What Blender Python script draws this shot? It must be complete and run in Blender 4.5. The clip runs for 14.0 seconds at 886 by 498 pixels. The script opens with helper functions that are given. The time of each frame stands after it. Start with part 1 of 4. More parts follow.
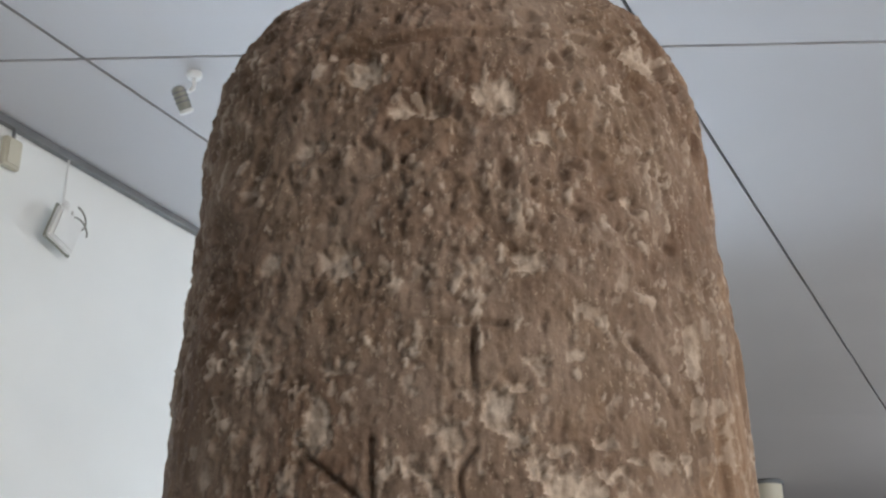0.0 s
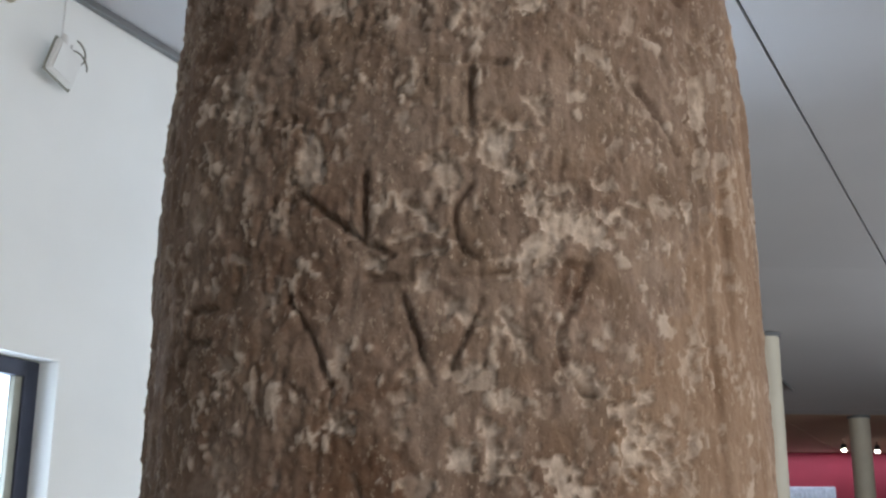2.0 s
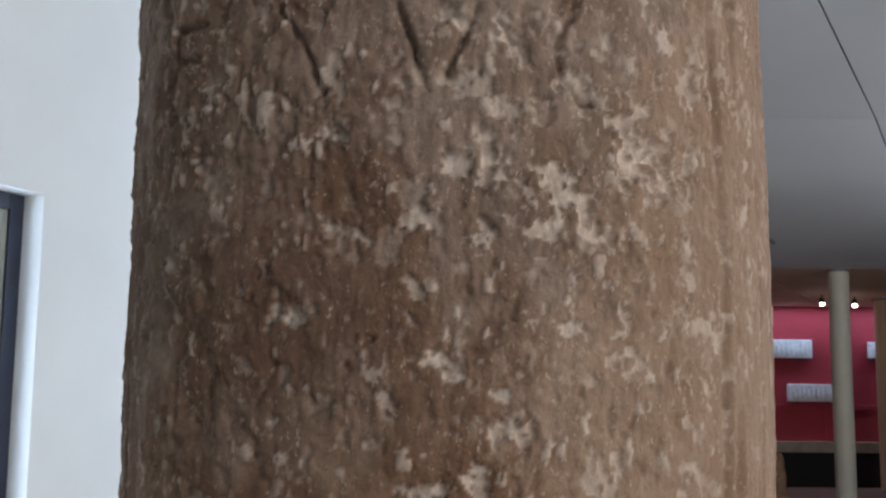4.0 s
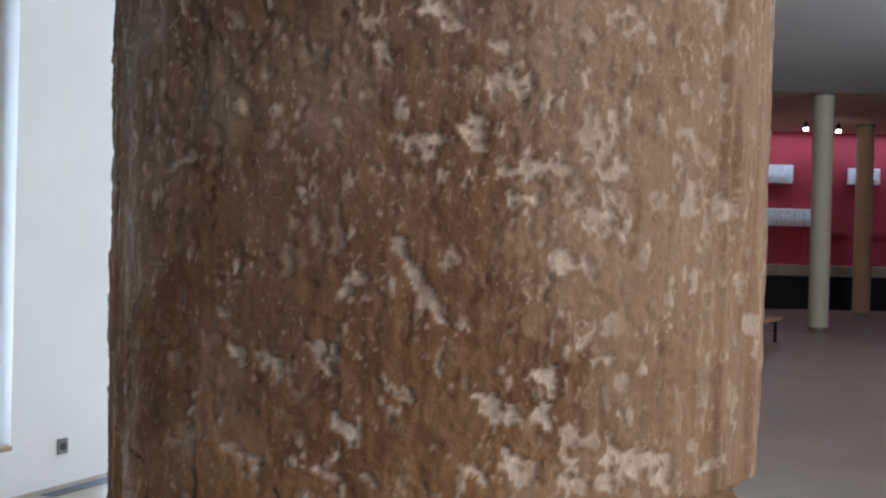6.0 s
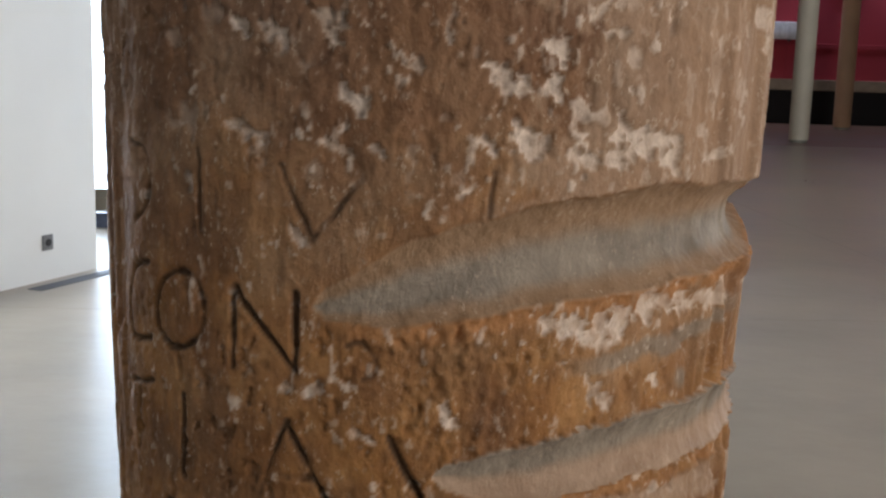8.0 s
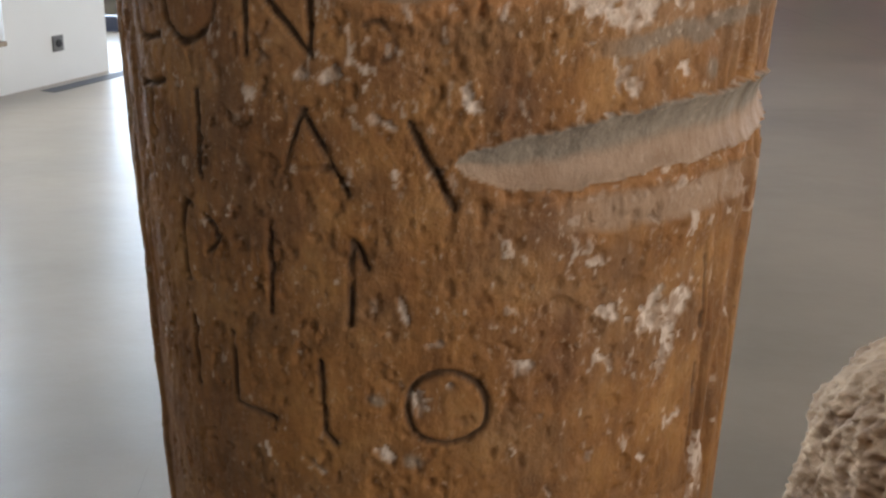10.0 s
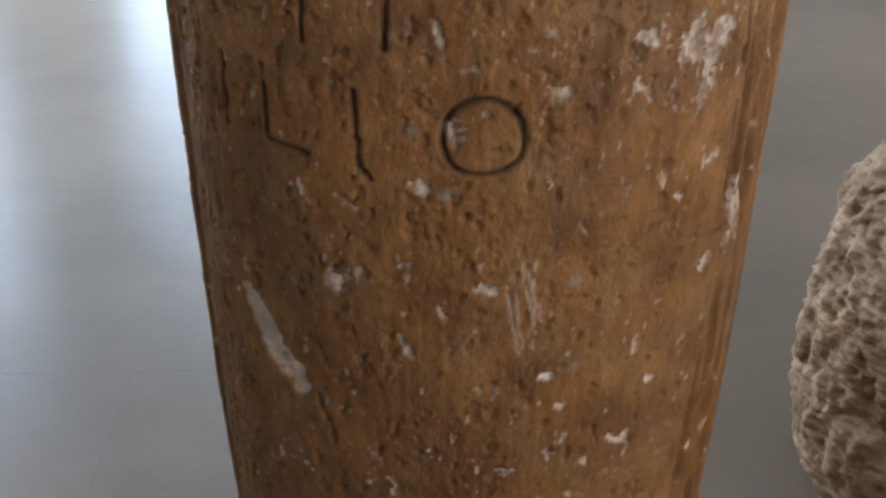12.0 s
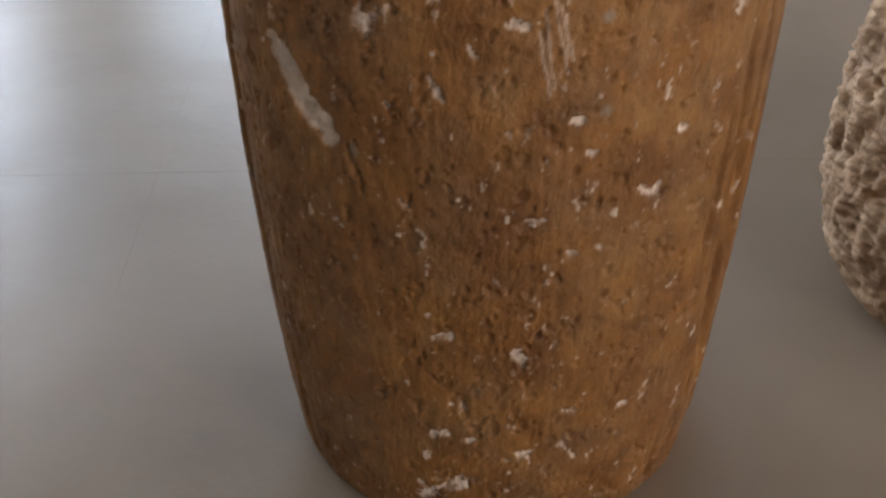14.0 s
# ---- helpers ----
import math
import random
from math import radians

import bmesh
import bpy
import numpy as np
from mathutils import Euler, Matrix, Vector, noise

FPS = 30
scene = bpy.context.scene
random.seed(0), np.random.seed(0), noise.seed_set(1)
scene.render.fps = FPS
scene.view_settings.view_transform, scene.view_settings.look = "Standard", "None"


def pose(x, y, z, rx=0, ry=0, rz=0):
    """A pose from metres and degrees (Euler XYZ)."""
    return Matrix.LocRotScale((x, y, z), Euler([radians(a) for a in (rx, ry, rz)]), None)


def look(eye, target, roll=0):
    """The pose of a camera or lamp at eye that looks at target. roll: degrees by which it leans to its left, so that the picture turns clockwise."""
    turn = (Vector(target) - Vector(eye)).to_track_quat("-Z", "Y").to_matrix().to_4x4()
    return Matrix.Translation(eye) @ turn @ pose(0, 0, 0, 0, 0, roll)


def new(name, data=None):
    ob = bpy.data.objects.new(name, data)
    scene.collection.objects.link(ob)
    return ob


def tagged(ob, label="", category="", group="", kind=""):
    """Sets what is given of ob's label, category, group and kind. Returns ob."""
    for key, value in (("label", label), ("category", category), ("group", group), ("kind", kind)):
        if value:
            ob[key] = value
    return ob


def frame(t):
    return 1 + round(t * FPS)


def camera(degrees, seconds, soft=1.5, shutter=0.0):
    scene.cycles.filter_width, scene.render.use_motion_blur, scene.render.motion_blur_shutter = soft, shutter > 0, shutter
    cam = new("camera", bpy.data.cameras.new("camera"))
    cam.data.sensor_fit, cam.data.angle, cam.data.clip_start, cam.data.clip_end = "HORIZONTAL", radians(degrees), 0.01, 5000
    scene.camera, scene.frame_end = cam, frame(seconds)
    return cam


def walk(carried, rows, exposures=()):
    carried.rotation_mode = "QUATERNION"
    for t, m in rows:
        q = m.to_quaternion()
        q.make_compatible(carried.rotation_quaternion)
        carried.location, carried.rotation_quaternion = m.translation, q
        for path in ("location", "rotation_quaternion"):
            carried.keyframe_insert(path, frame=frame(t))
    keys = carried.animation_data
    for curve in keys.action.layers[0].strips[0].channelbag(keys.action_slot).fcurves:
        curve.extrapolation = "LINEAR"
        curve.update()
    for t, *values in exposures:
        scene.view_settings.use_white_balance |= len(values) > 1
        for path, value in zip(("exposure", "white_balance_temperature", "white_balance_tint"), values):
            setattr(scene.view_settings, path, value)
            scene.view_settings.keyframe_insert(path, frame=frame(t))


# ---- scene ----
cam = camera(41.8, 14.0, soft=2.4)
# seconds, eye (m), the place it looks at, roll (degrees)
PATH = [
    (0, (-0.0111, 0.0014, 1.6799), (0.0198, 1.8537, 2.4335), -0.53),
    (0.5, (-0.0117, 0.0173, 1.6610), (0.0205, 1.8893, 2.3642), -0.39),
    (1, (-0.0107, 0.0327, 1.6391), (0.0211, 1.9244, 2.2876), -0.27),
    (1.5, (-0.0080, 0.0444, 1.6171), (0.0208, 1.9568, 2.2019), 0.05),
    (2, (-0.0042, 0.0548, 1.5928), (0.0198, 1.9850, 2.1159), 0.30),
    (2.5, (-0.0042, 0.0632, 1.5688), (0.0238, 2.0093, 2.0289), 0.62),
    (2.7, (-0.0056, 0.0660, 1.5590), (0.0270, 2.0180, 1.9934), 0.65),
    (4.8, (-0.0105, 0.1075, 1.4365), (0.0491, 2.0996, 1.6043), 0.74),
    (5, (-0.0102, 0.1105, 1.4259), (0.0499, 2.1053, 1.5577), 0.89),
    (5.5, (-0.0114, 0.1067, 1.3941), (0.0557, 2.1048, 1.4489), 1.32),
    (6, (-0.0184, 0.1091, 1.3595), (0.0690, 2.1071, 1.3451), 1.43),
    (6.5, (-0.0242, 0.1111, 1.3320), (0.0782, 2.1060, 1.2321), 1.53),
    (7, (-0.0311, 0.1188, 1.3056), (0.0876, 2.1068, 1.1211), 1.61),
    (7.5, (-0.0363, 0.1175, 1.2762), (0.0922, 2.0978, 1.0273), 1.75),
    (9.8, (-0.0340, 0.1345, 1.1713), (0.0688, 2.0350, 0.5570), 1.14),
    (10, (-0.0370, 0.1316, 1.1544), (0.0654, 2.0253, 0.5191), 0.83),
    (10.5, (-0.0417, 0.1323, 1.1360), (0.0544, 1.9932, 0.4096), 0.54),
    (11, (-0.0436, 0.1304, 1.1133), (0.0422, 1.9683, 0.3293), 0.42),
    (11.5, (-0.0494, 0.1312, 1.0928), (0.0344, 1.9421, 0.2481), 0.45),
    (12, (-0.0533, 0.1251, 1.0662), (0.0239, 1.9148, 0.1768), 0.34),
    (12.5, (-0.0543, 0.1177, 1.0442), (0.0096, 1.8801, 0.1009), 0.10),
    (13, (-0.0609, 0.1058, 1.0183), (0.0002, 1.8436, 0.0304), -0.20),
    (13.5, (-0.0603, 0.1041, 0.9986), (-0.0137, 1.8048, -0.0528), -0.43),
    (14, (-0.0613, 0.0970, 0.9790), (-0.0259, 1.7609, -0.1302), -0.61),
]
EXPOSURES = [(0.0, 0.25, 6500, 10), (2.5, 0.18, 6250, 10), (5.0, 0.24, 6000, 11), (7.5, 0.27, 6500, 12), (10.0, 0.28, 6750, 13), (11.0, 0.27, 6200, 12), (12.5, 0.23, 6400, 14), (14.0, 0.36, 6950, 18)]
walk(cam, [(t, look(eye, aim, roll)) for t, eye, aim, roll in PATH], EXPOSURES)

# the hall's plan is drawn in a module of 0.866 m; the stones beside the camera are in metres
MODULE = 0.866


def on_plan(m):
    """A pose of the plan, brought to metres."""
    m = m.copy()
    m.translation = m.translation * MODULE
    return m


# ---- world and light ----
world = bpy.data.worlds.new("sky")
scene.world = world
world.use_nodes = True
wn = world.node_tree.nodes
sky = wn.new("ShaderNodeTexSky")
sky.sky_type, sky.sun_disc = "NISHITA", False
sky.sun_elevation, sky.sun_rotation = radians(48), radians(205)
world.node_tree.links.new(sky.outputs["Color"], wn["Background"].inputs["Color"])
wn["Background"].inputs["Strength"].default_value = 0.12


def lamp(name, kind, energy, m, size=(1, 1), colour=(1, 1, 1), angle=0.5):
    data = bpy.data.lights.new(name, kind)
    data.energy, data.color = (energy if kind == "SUN" else energy * MODULE ** 2), colour
    if kind == "AREA":
        data.shape, data.size, data.size_y = "RECTANGLE", size[0] * MODULE, size[1] * MODULE
    if kind == "SUN":
        data.angle = radians(angle)
    ob = new(name, data)
    ob.matrix_world = on_plan(m)
    return ob


lamp("sun", "SUN", 3.0, look((0, 0, 20), (4.2, 9.0, 5)), colour=(1, 0.95, 0.88))

# plan of the hall
WALL_P, WALL_D = Vector((-1.83, 7.81)), Vector((0.436, 0.900)).normalized()
WALL_N = Vector((WALL_D.y, -WALL_D.x))      # into the hall
WALL_TURN = math.degrees(math.atan2(WALL_D.y, WALL_D.x))
CEIL, SOFFIT = 5.36, 4.66


def wall_pose(s, off=0.0, z=0.0, turn=0.0):
    """A pose on the white wall: s metres along it from its free end (minus: towards the camera's side), off metres into the hall. X runs along it, -Y into the hall."""
    p = WALL_P + WALL_D * s + WALL_N * off
    return pose(p.x, p.y, z, 0, 0, WALL_TURN + turn)


# daylight: stand-ins for the sky in the place's openings; the hall fill is added
lamp("daylight_side_window", "AREA", 118, wall_pose(-2.0, -0.75, 1.45) @ pose(0, 0, 0, -90, 0, 0), (2.2, 2.8), (0.70, 0.84, 1.0))
lamp("daylight_glass_front", "AREA", 600, pose(-2.2, 10.6, 2.4) @ pose(0, 0, 0, -90, 0, 0), (6.5, 4.4), (0.63, 0.80, 1.0))
lamp("daylight_rear_glazing", "AREA", 310, pose(12.6, -3.2, 2.7) @ pose(0, 0, 0, 0, 90, 0), (2.8, 4.0), (1.0, 0.95, 0.88))
lamp("daylight_back_window", "AREA", 480, pose(7.1, -7.6, 2.4) @ pose(0, 0, 0, 90, 0, 0), (1.8, 2.4), (1.0, 0.96, 0.92))
# added lamp with no known opening, tilted up to brighten the hall's ceiling
lamp("hall_fill_light", "AREA", 450, pose(12.6, 11.5, 2.4) @ pose(0, 0, 0, 0, 134, 0), (3.2, 6.0), (0.86, 0.93, 1.0))
lamp("daylight_roof_slot", "AREA", 85, pose(11.0, 29.75, 4.64), (10, 0.35), (0.62, 0.77, 1.0))


# ---- materials ----
def mat(name, colour, rough=0.6, metal=0.0, vary=0.12, scale=6.0, bump=0.15, bscale=60.0, spec=0.5, second=None, depth=0.004):
    m = bpy.data.materials.new(name)
    m.use_nodes = True
    nt = m.node_tree
    b = nt.nodes["Principled BSDF"]
    b.inputs["Roughness"].default_value, b.inputs["Metallic"].default_value = rough, metal
    b.inputs["Specular IOR Level"].default_value = spec
    tc = nt.nodes.new("ShaderNodeTexCoord")
    n1 = nt.nodes.new("ShaderNodeTexNoise")
    n1.inputs["Scale"].default_value, n1.inputs["Detail"].default_value = scale, 8
    n2 = nt.nodes.new("ShaderNodeTexNoise")
    n2.inputs["Scale"].default_value, n2.inputs["Detail"].default_value = bscale, 5
    for n in (n1, n2):
        nt.links.new(tc.outputs["Object"], n.inputs["Vector"])
    ramp = nt.nodes.new("ShaderNodeValToRGB")
    lo = second or [c * (1 - vary) for c in colour]
    hi = [min(1, c * (1 + vary)) for c in colour]
    ramp.color_ramp.elements[0].color, ramp.color_ramp.elements[0].position = (*lo, 1), 0.35
    ramp.color_ramp.elements[1].color, ramp.color_ramp.elements[1].position = (*hi, 1), 0.65
    nt.links.new(n1.outputs["Fac"], ramp.inputs["Fac"])
    nt.links.new(ramp.outputs["Color"], b.inputs["Base Color"])
    if bump:
        bp = nt.nodes.new("ShaderNodeBump")
        bp.inputs["Strength"].default_value, bp.inputs["Distance"].default_value = bump, depth
        nt.links.new(n2.outputs["Fac"], bp.inputs["Height"])
        nt.links.new(bp.outputs["Normal"], b.inputs["Normal"])
    rr = nt.nodes.new("ShaderNodeMapRange")
    rr.inputs["To Min"].default_value, rr.inputs["To Max"].default_value = max(0.02, rough - 0.1), min(1, rough + 0.1)
    nt.links.new(n1.outputs["Fac"], rr.inputs["Value"])
    nt.links.new(rr.outputs["Result"], b.inputs["Roughness"])
    return m


def glow(name, colour, strength):
    m = bpy.data.materials.new(name)
    m.use_nodes = True
    b = m.node_tree.nodes["Principled BSDF"]
    b.inputs["Base Color"].default_value = (*colour, 1)
    b.inputs["Emission Color"].default_value, b.inputs["Emission Strength"].default_value = (*colour, 1), strength
    return m


def glass_mat():
    m = bpy.data.materials.new("window_glass")
    m.use_nodes = True
    b = m.node_tree.nodes["Principled BSDF"]
    b.inputs["Transmission Weight"].default_value, b.inputs["Roughness"].default_value, b.inputs["IOR"].default_value = 1.0, 0.0, 1.02
    return m


WHITE = mat("white_wall_paint", (0.775, 0.785, 0.768), 0.75, vary=0.03, scale=1.2, bump=0.06, bscale=180)
CEILING = mat("grey_ceiling_paint", (0.50, 0.485, 0.488), 0.8, vary=0.03, scale=0.7, bump=0.05, bscale=150)
SOFFITMAT = mat("beige_soffit_plaster", (0.62, 0.44, 0.31), 0.8, vary=0.05, scale=0.7, bump=0.05, bscale=150)
GAP = mat("dark_joint", (0.07, 0.07, 0.08), 0.7)
RED = mat("red_wall_paint", (0.36, 0.028, 0.045), 0.7, vary=0.08, scale=0.8, bump=0.05, bscale=90)
LEDGE = mat("beige_ledge_plaster", (0.36, 0.29, 0.21), 0.7)
BLACK = mat("black_recess", (0.012, 0.011, 0.012), 0.8)
PILLAR_TAN = mat("tan_pillar_colour", (0.46, 0.29, 0.17), 0.55, vary=0.08, scale=2.0)
PILLAR = mat("cream_pillar_paint", (0.60, 0.55, 0.44), 0.55, vary=0.06, scale=2.0)
# slightly blue: the sky's reflection is put into the base colour
FRAME = mat("anthracite_window_frame", (0.04, 0.047, 0.075), 0.35, metal=0.3)
GLASS = glass_mat()
WOOD = mat("light_bench_wood", (0.40, 0.22, 0.10), 0.45, vary=0.25, scale=9)
STEEL = mat("black_bench_steel", (0.03, 0.03, 0.032), 0.4, metal=0.6)
SLAB = mat("pale_relief_marble", (0.76, 0.77, 0.80), 0.6, vary=0.12, scale=9, bump=0.5, bscale=26, depth=0.03)
LAMPW = mat("white_lamp_enamel", (0.72, 0.72, 0.70), 0.35, vary=0.04)
LAMPG = mat("brushed_lamp_metal", (0.27, 0.27, 0.23), 0.45, metal=0.4)
PLASTIC = mat("beige_plastic", (0.55, 0.52, 0.42), 0.5, vary=0.05)
SOCKET = mat("grey_socket_plastic", (0.16, 0.165, 0.17), 0.45, vary=0.08)
BULB = glow("lit_halogen", (1.0, 0.92, 0.78), 14)
GRAVEL = mat("outdoor_gravel", (0.38, 0.34, 0.28), 0.9, vary=0.3, scale=20)
GARDEN = mat("outdoor_limestone", (0.50, 0.43, 0.30), 0.9, vary=0.25, scale=3, bump=0.6, bscale=12, depth=0.03)
BROWNSTONE = mat("brown_carved_stone", (0.33, 0.19, 0.11), 0.8, vary=0.3, scale=14, bump=0.5, bscale=40)


def floor_mat(name, a, b_, rough, red=False):
    """Polished screed: cloudy colour at two scales, worn gloss, shallow trowel waves."""
    m = mat(name, a, rough, vary=0.1, scale=0.9, bump=0.0, second=b_, spec=0.38)
    nt = m.node_tree
    b = nt.nodes["Principled BSDF"]
    tc = nt.nodes.new("ShaderNodeTexCoord")
    w = nt.nodes.new("ShaderNodeTexNoise")
    w.inputs["Scale"].default_value, w.inputs["Detail"].default_value = 5.0, 4
    fine = nt.nodes.new("ShaderNodeTexNoise")
    fine.inputs["Scale"].default_value = 140
    for n in (w, fine):
        nt.links.new(tc.outputs["Object"], n.inputs["Vector"])
    b1, b2 = nt.nodes.new("ShaderNodeBump"), nt.nodes.new("ShaderNodeBump")
    b1.inputs["Strength"].default_value, b1.inputs["Distance"].default_value = 0.8, 0.004
    b2.inputs["Strength"].default_value, b2.inputs["Distance"].default_value = 0.12, 0.002
    nt.links.new(w.outputs["Fac"], b1.inputs["Height"])
    nt.links.new(fine.outputs["Fac"], b2.inputs["Height"])
    nt.links.new(b1.outputs["Normal"], b2.inputs["Normal"])
    nt.links.new(b2.outputs["Normal"], b.inputs["Normal"])
    return m


FLOOR = floor_mat("polished_grey_screed", (0.285, 0.228, 0.168), (0.205, 0.168, 0.126), 0.31)
REDFLOOR = floor_mat("reddish_brown_floor", (0.24, 0.13, 0.09), (0.18, 0.10, 0.07), 0.4)


JOINTMAT = mat("joint_filler", (0.222, 0.180, 0.135), 0.5, spec=0.35)


# ---- building helpers ----
def box(bm, x0, y0, z0, x1, y1, z1, m=None, bevel=0.0):
    vs = [bm.verts.new((x, y, z)) for z in (z0, z1) for x, y in ((x0, y0), (x1, y0), (x1, y1), (x0, y1))]
    fs = [bm.faces.new([vs[i] for i in f]) for f in ((3, 2, 1, 0), (4, 5, 6, 7), (0, 1, 5, 4), (1, 2, 6, 5), (2, 3, 7, 6), (3, 0, 4, 7))]
    if bevel:
        es = list({e for f in fs for e in f.edges})
        r = bmesh.ops.bevel(bm, geom=es, offset=bevel, segments=2, affect="EDGES", profile=0.5)
        vs = list({v for f in r["faces"] for v in f.verts} | {v for v in vs if v.is_valid})
    if m is not None:
        bmesh.ops.transform(bm, matrix=m, verts=vs)
    return bm


def lathe(bm, profile, n=32, m=None):
    """A turned body from (radius, height) pairs."""
    rings = []
    for r, z in profile:
        rings.append([bm.verts.new((r * math.cos(2 * math.pi * i / n), r * math.sin(2 * math.pi * i / n), z)) for i in range(n)])
    for a, b in zip(rings, rings[1:]):
        for i in range(n):
            bm.faces.new((a[i], a[(i + 1) % n], b[(i + 1) % n], b[i]))
    bm.faces.new(rings[0][::-1])
    bm.faces.new(rings[-1])
    if m is not None:
        bmesh.ops.transform(bm, matrix=m, verts=[v for ring in rings for v in ring])
    return bm


def tube(bm, pts, r, n=8):
    """A round bar or cable along points."""
    pts = [Vector(p) for p in pts]
    rings = []
    for i, p in enumerate(pts):
        d = (pts[min(i + 1, len(pts) - 1)] - pts[max(i - 1, 0)]).normalized()
        a = d.orthogonal().normalized() if i == 0 else (last - d * last.dot(d)).normalized()
        last = a
        b = d.cross(a)
        rings.append([bm.verts.new(p + r * (a * math.cos(2 * math.pi * k / n) + b * math.sin(2 * math.pi * k / n))) for k in range(n)])
    for a, b in zip(rings, rings[1:]):
        for i in range(n):
            bm.faces.new((a[i], a[(i + 1) % n], b[(i + 1) % n], b[i]))
    bm.faces.new(rings[0][::-1])
    bm.faces.new(rings[-1])
    return bm


def mesh_of(name, bm, material, smooth=False):
    bmesh.ops.recalc_face_normals(bm, faces=bm.faces)
    me = bpy.data.meshes.new(name)
    bm.to_mesh(me)
    bm.free()
    me.transform(Matrix.Scale(MODULE, 4))
    me.materials.append(material)
    if smooth:
        me.polygons.foreach_set("use_smooth", [True] * len(me.polygons))
        me.set_sharp_from_angle(angle=radians(40))
    return me


def thing(name, bm, material, label, category, m=None, kind="", group="", smooth=False):
    ob = new(name, mesh_of(name, bm, material, smooth))
    if m is not None:
        ob.matrix_world = on_plan(m)
    return tagged(ob, label, category, group, kind)


def base_of(name, label, category, m, group="", kind=""):
    ob = new(name)
    ob.empty_display_size = 0.1
    ob.matrix_world = on_plan(m)
    return tagged(ob, label, category, group, kind)


def part(name, bm, material, parent, label="", smooth=False, m=None):
    ob = new(name, mesh_of(name, bm, material, smooth))
    ob.parent = parent
    if m is not None:
        ob.matrix_basis = on_plan(m)
    return tagged(ob, label)


# ---- the hall ----
bm = bmesh.new()
box(bm, -14, -7, -0.3, 16, 21.6, 0)
thing("floor", bm, FLOOR, "polished grey-beige screed floor with soft reflections", "floor", kind="structure")
bm = bmesh.new()
box(bm, -2, 21.6, -0.3, 22, 31, -0.002)
thing("floor_far", bm, REDFLOOR, "reddish brown floor strip before the red wall", "floor", kind="structure")
bm = bmesh.new()
box(bm, -120, -120, -0.9, 120, 160, -0.32)
thing("ground", bm, GRAVEL, "pale gravel ground outside the building", "ground", kind="structure")


def ceiling_z(y):
    return CEIL if y < 13.8 else max(SOFFIT, CEIL + (SOFFIT - CEIL) * (y - 13.8) / 8.7)


# ceiling: boards between open joints, under a dark void
def half(poly, p, d, side):
    """The part of a flat outline on one side of the line through p along d."""
    out = []
    n = Vector((-d.y, d.x)) * side
    for a, b in zip(poly, poly[1:] + poly[:1]):
        da, db = (a - p).dot(n), (b - p).dot(n)
        if da >= 0:
            out.append(a)
        if da * db < 0:
            out.append(a + (b - a) * (da / (da - db)))
    return out


JOINT_D = Vector((0.454, 0.891)).normalized()
CROSS_D = Vector((1.0, -0.04)).normalized()
JOINTS = [(Vector((-1.89, 5.61)) + Vector((3.02, -0.35)) * k, JOINT_D) for k in (-1, 0, 2.1, 3.2)] + [(Vector((1.58, 6.11)), Vector((0.467, 0.884)).normalized())] + [(Vector((0, 5.52 + 8.4 * k)), CROSS_D) for k in (-1, 0, 2)]
pieces = [[Vector(p) for p in ((-9, -7), (16, -7), (16, 13.8), (-9, 13.8))], [Vector(p) for p in ((-9, 13.8), (16, 13.8), (16, 22.5), (-9, 22.5))], [Vector(p) for p in ((-9, 22.5), (22, 22.5), (22, 31), (-9, 31))]]
for p, d in JOINTS:
    nxt = []
    for poly in pieces:
        for side in (1, -1):
            q = half(poly, p + Vector((-d.y, d.x)) * 0.011 * side, d, side)
            if len(q) > 2:
                nxt.append(q)
    pieces = nxt
bm, bm_far = bmesh.new(), bmesh.new()
boards = bm
for poly in pieces:
    bm = bm_far if min(v.y for v in poly) > 22 else boards
    lo = [bm.verts.new((v.x, v.y, ceiling_z(v.y))) for v in poly]
    hi = [bm.verts.new((v.x, v.y, ceiling_z(v.y) + 0.04)) for v in poly]
    bm.faces.new(lo)
    bm.faces.new(hi[::-1])
    for i in range(len(lo)):
        bm.faces.new((lo[i], lo[(i + 1) % len(lo)], hi[(i + 1) % len(lo)], hi[i]))
thing("soffit", bm_far, SOFFITMAT, "warm beige plastered soffit before the red wall", "ceiling", kind="structure")
thing("ceiling", boards, CEILING, "light grey ceiling boards with thin dark joints", "ceiling", kind="structure")
bm = bmesh.new()
box(bm, -10, -8, CEIL + 0.07, 22, 31.5, CEIL + 0.35)
thing("ceiling_void", bm, GAP, "dark void above the ceiling boards", "ceiling", kind="structure")

# white wall with its window; x along the wall, the hall lies at -y
WIN = (-3.4, -0.90, 0.28, 3.0)
THICK = 0.34
bm = bmesh.new()
box(bm, -10, 0, 0, WIN[0], THICK, 5.4)
box(bm, WIN[1], 0, 0, 0, THICK, 5.4)
box(bm, WIN[0], 0, 0, WIN[1], THICK, WIN[2])
box(bm, WIN[0], 0, WIN[3], WIN[1], THICK, 5.4)
box(bm, 0, 0, 2.62, 1.9, THICK, 5.4)
bmesh.ops.remove_doubles(bm, verts=bm.verts, dist=0.0005)
thing("wall_left", bm, WHITE, "white painted plaster wall with a deep window opening", "wall", wall_pose(0), kind="structure")
win = base_of("window_1", "dark grey metal window set deep in the white wall", "window", wall_pose(0), kind="structure")
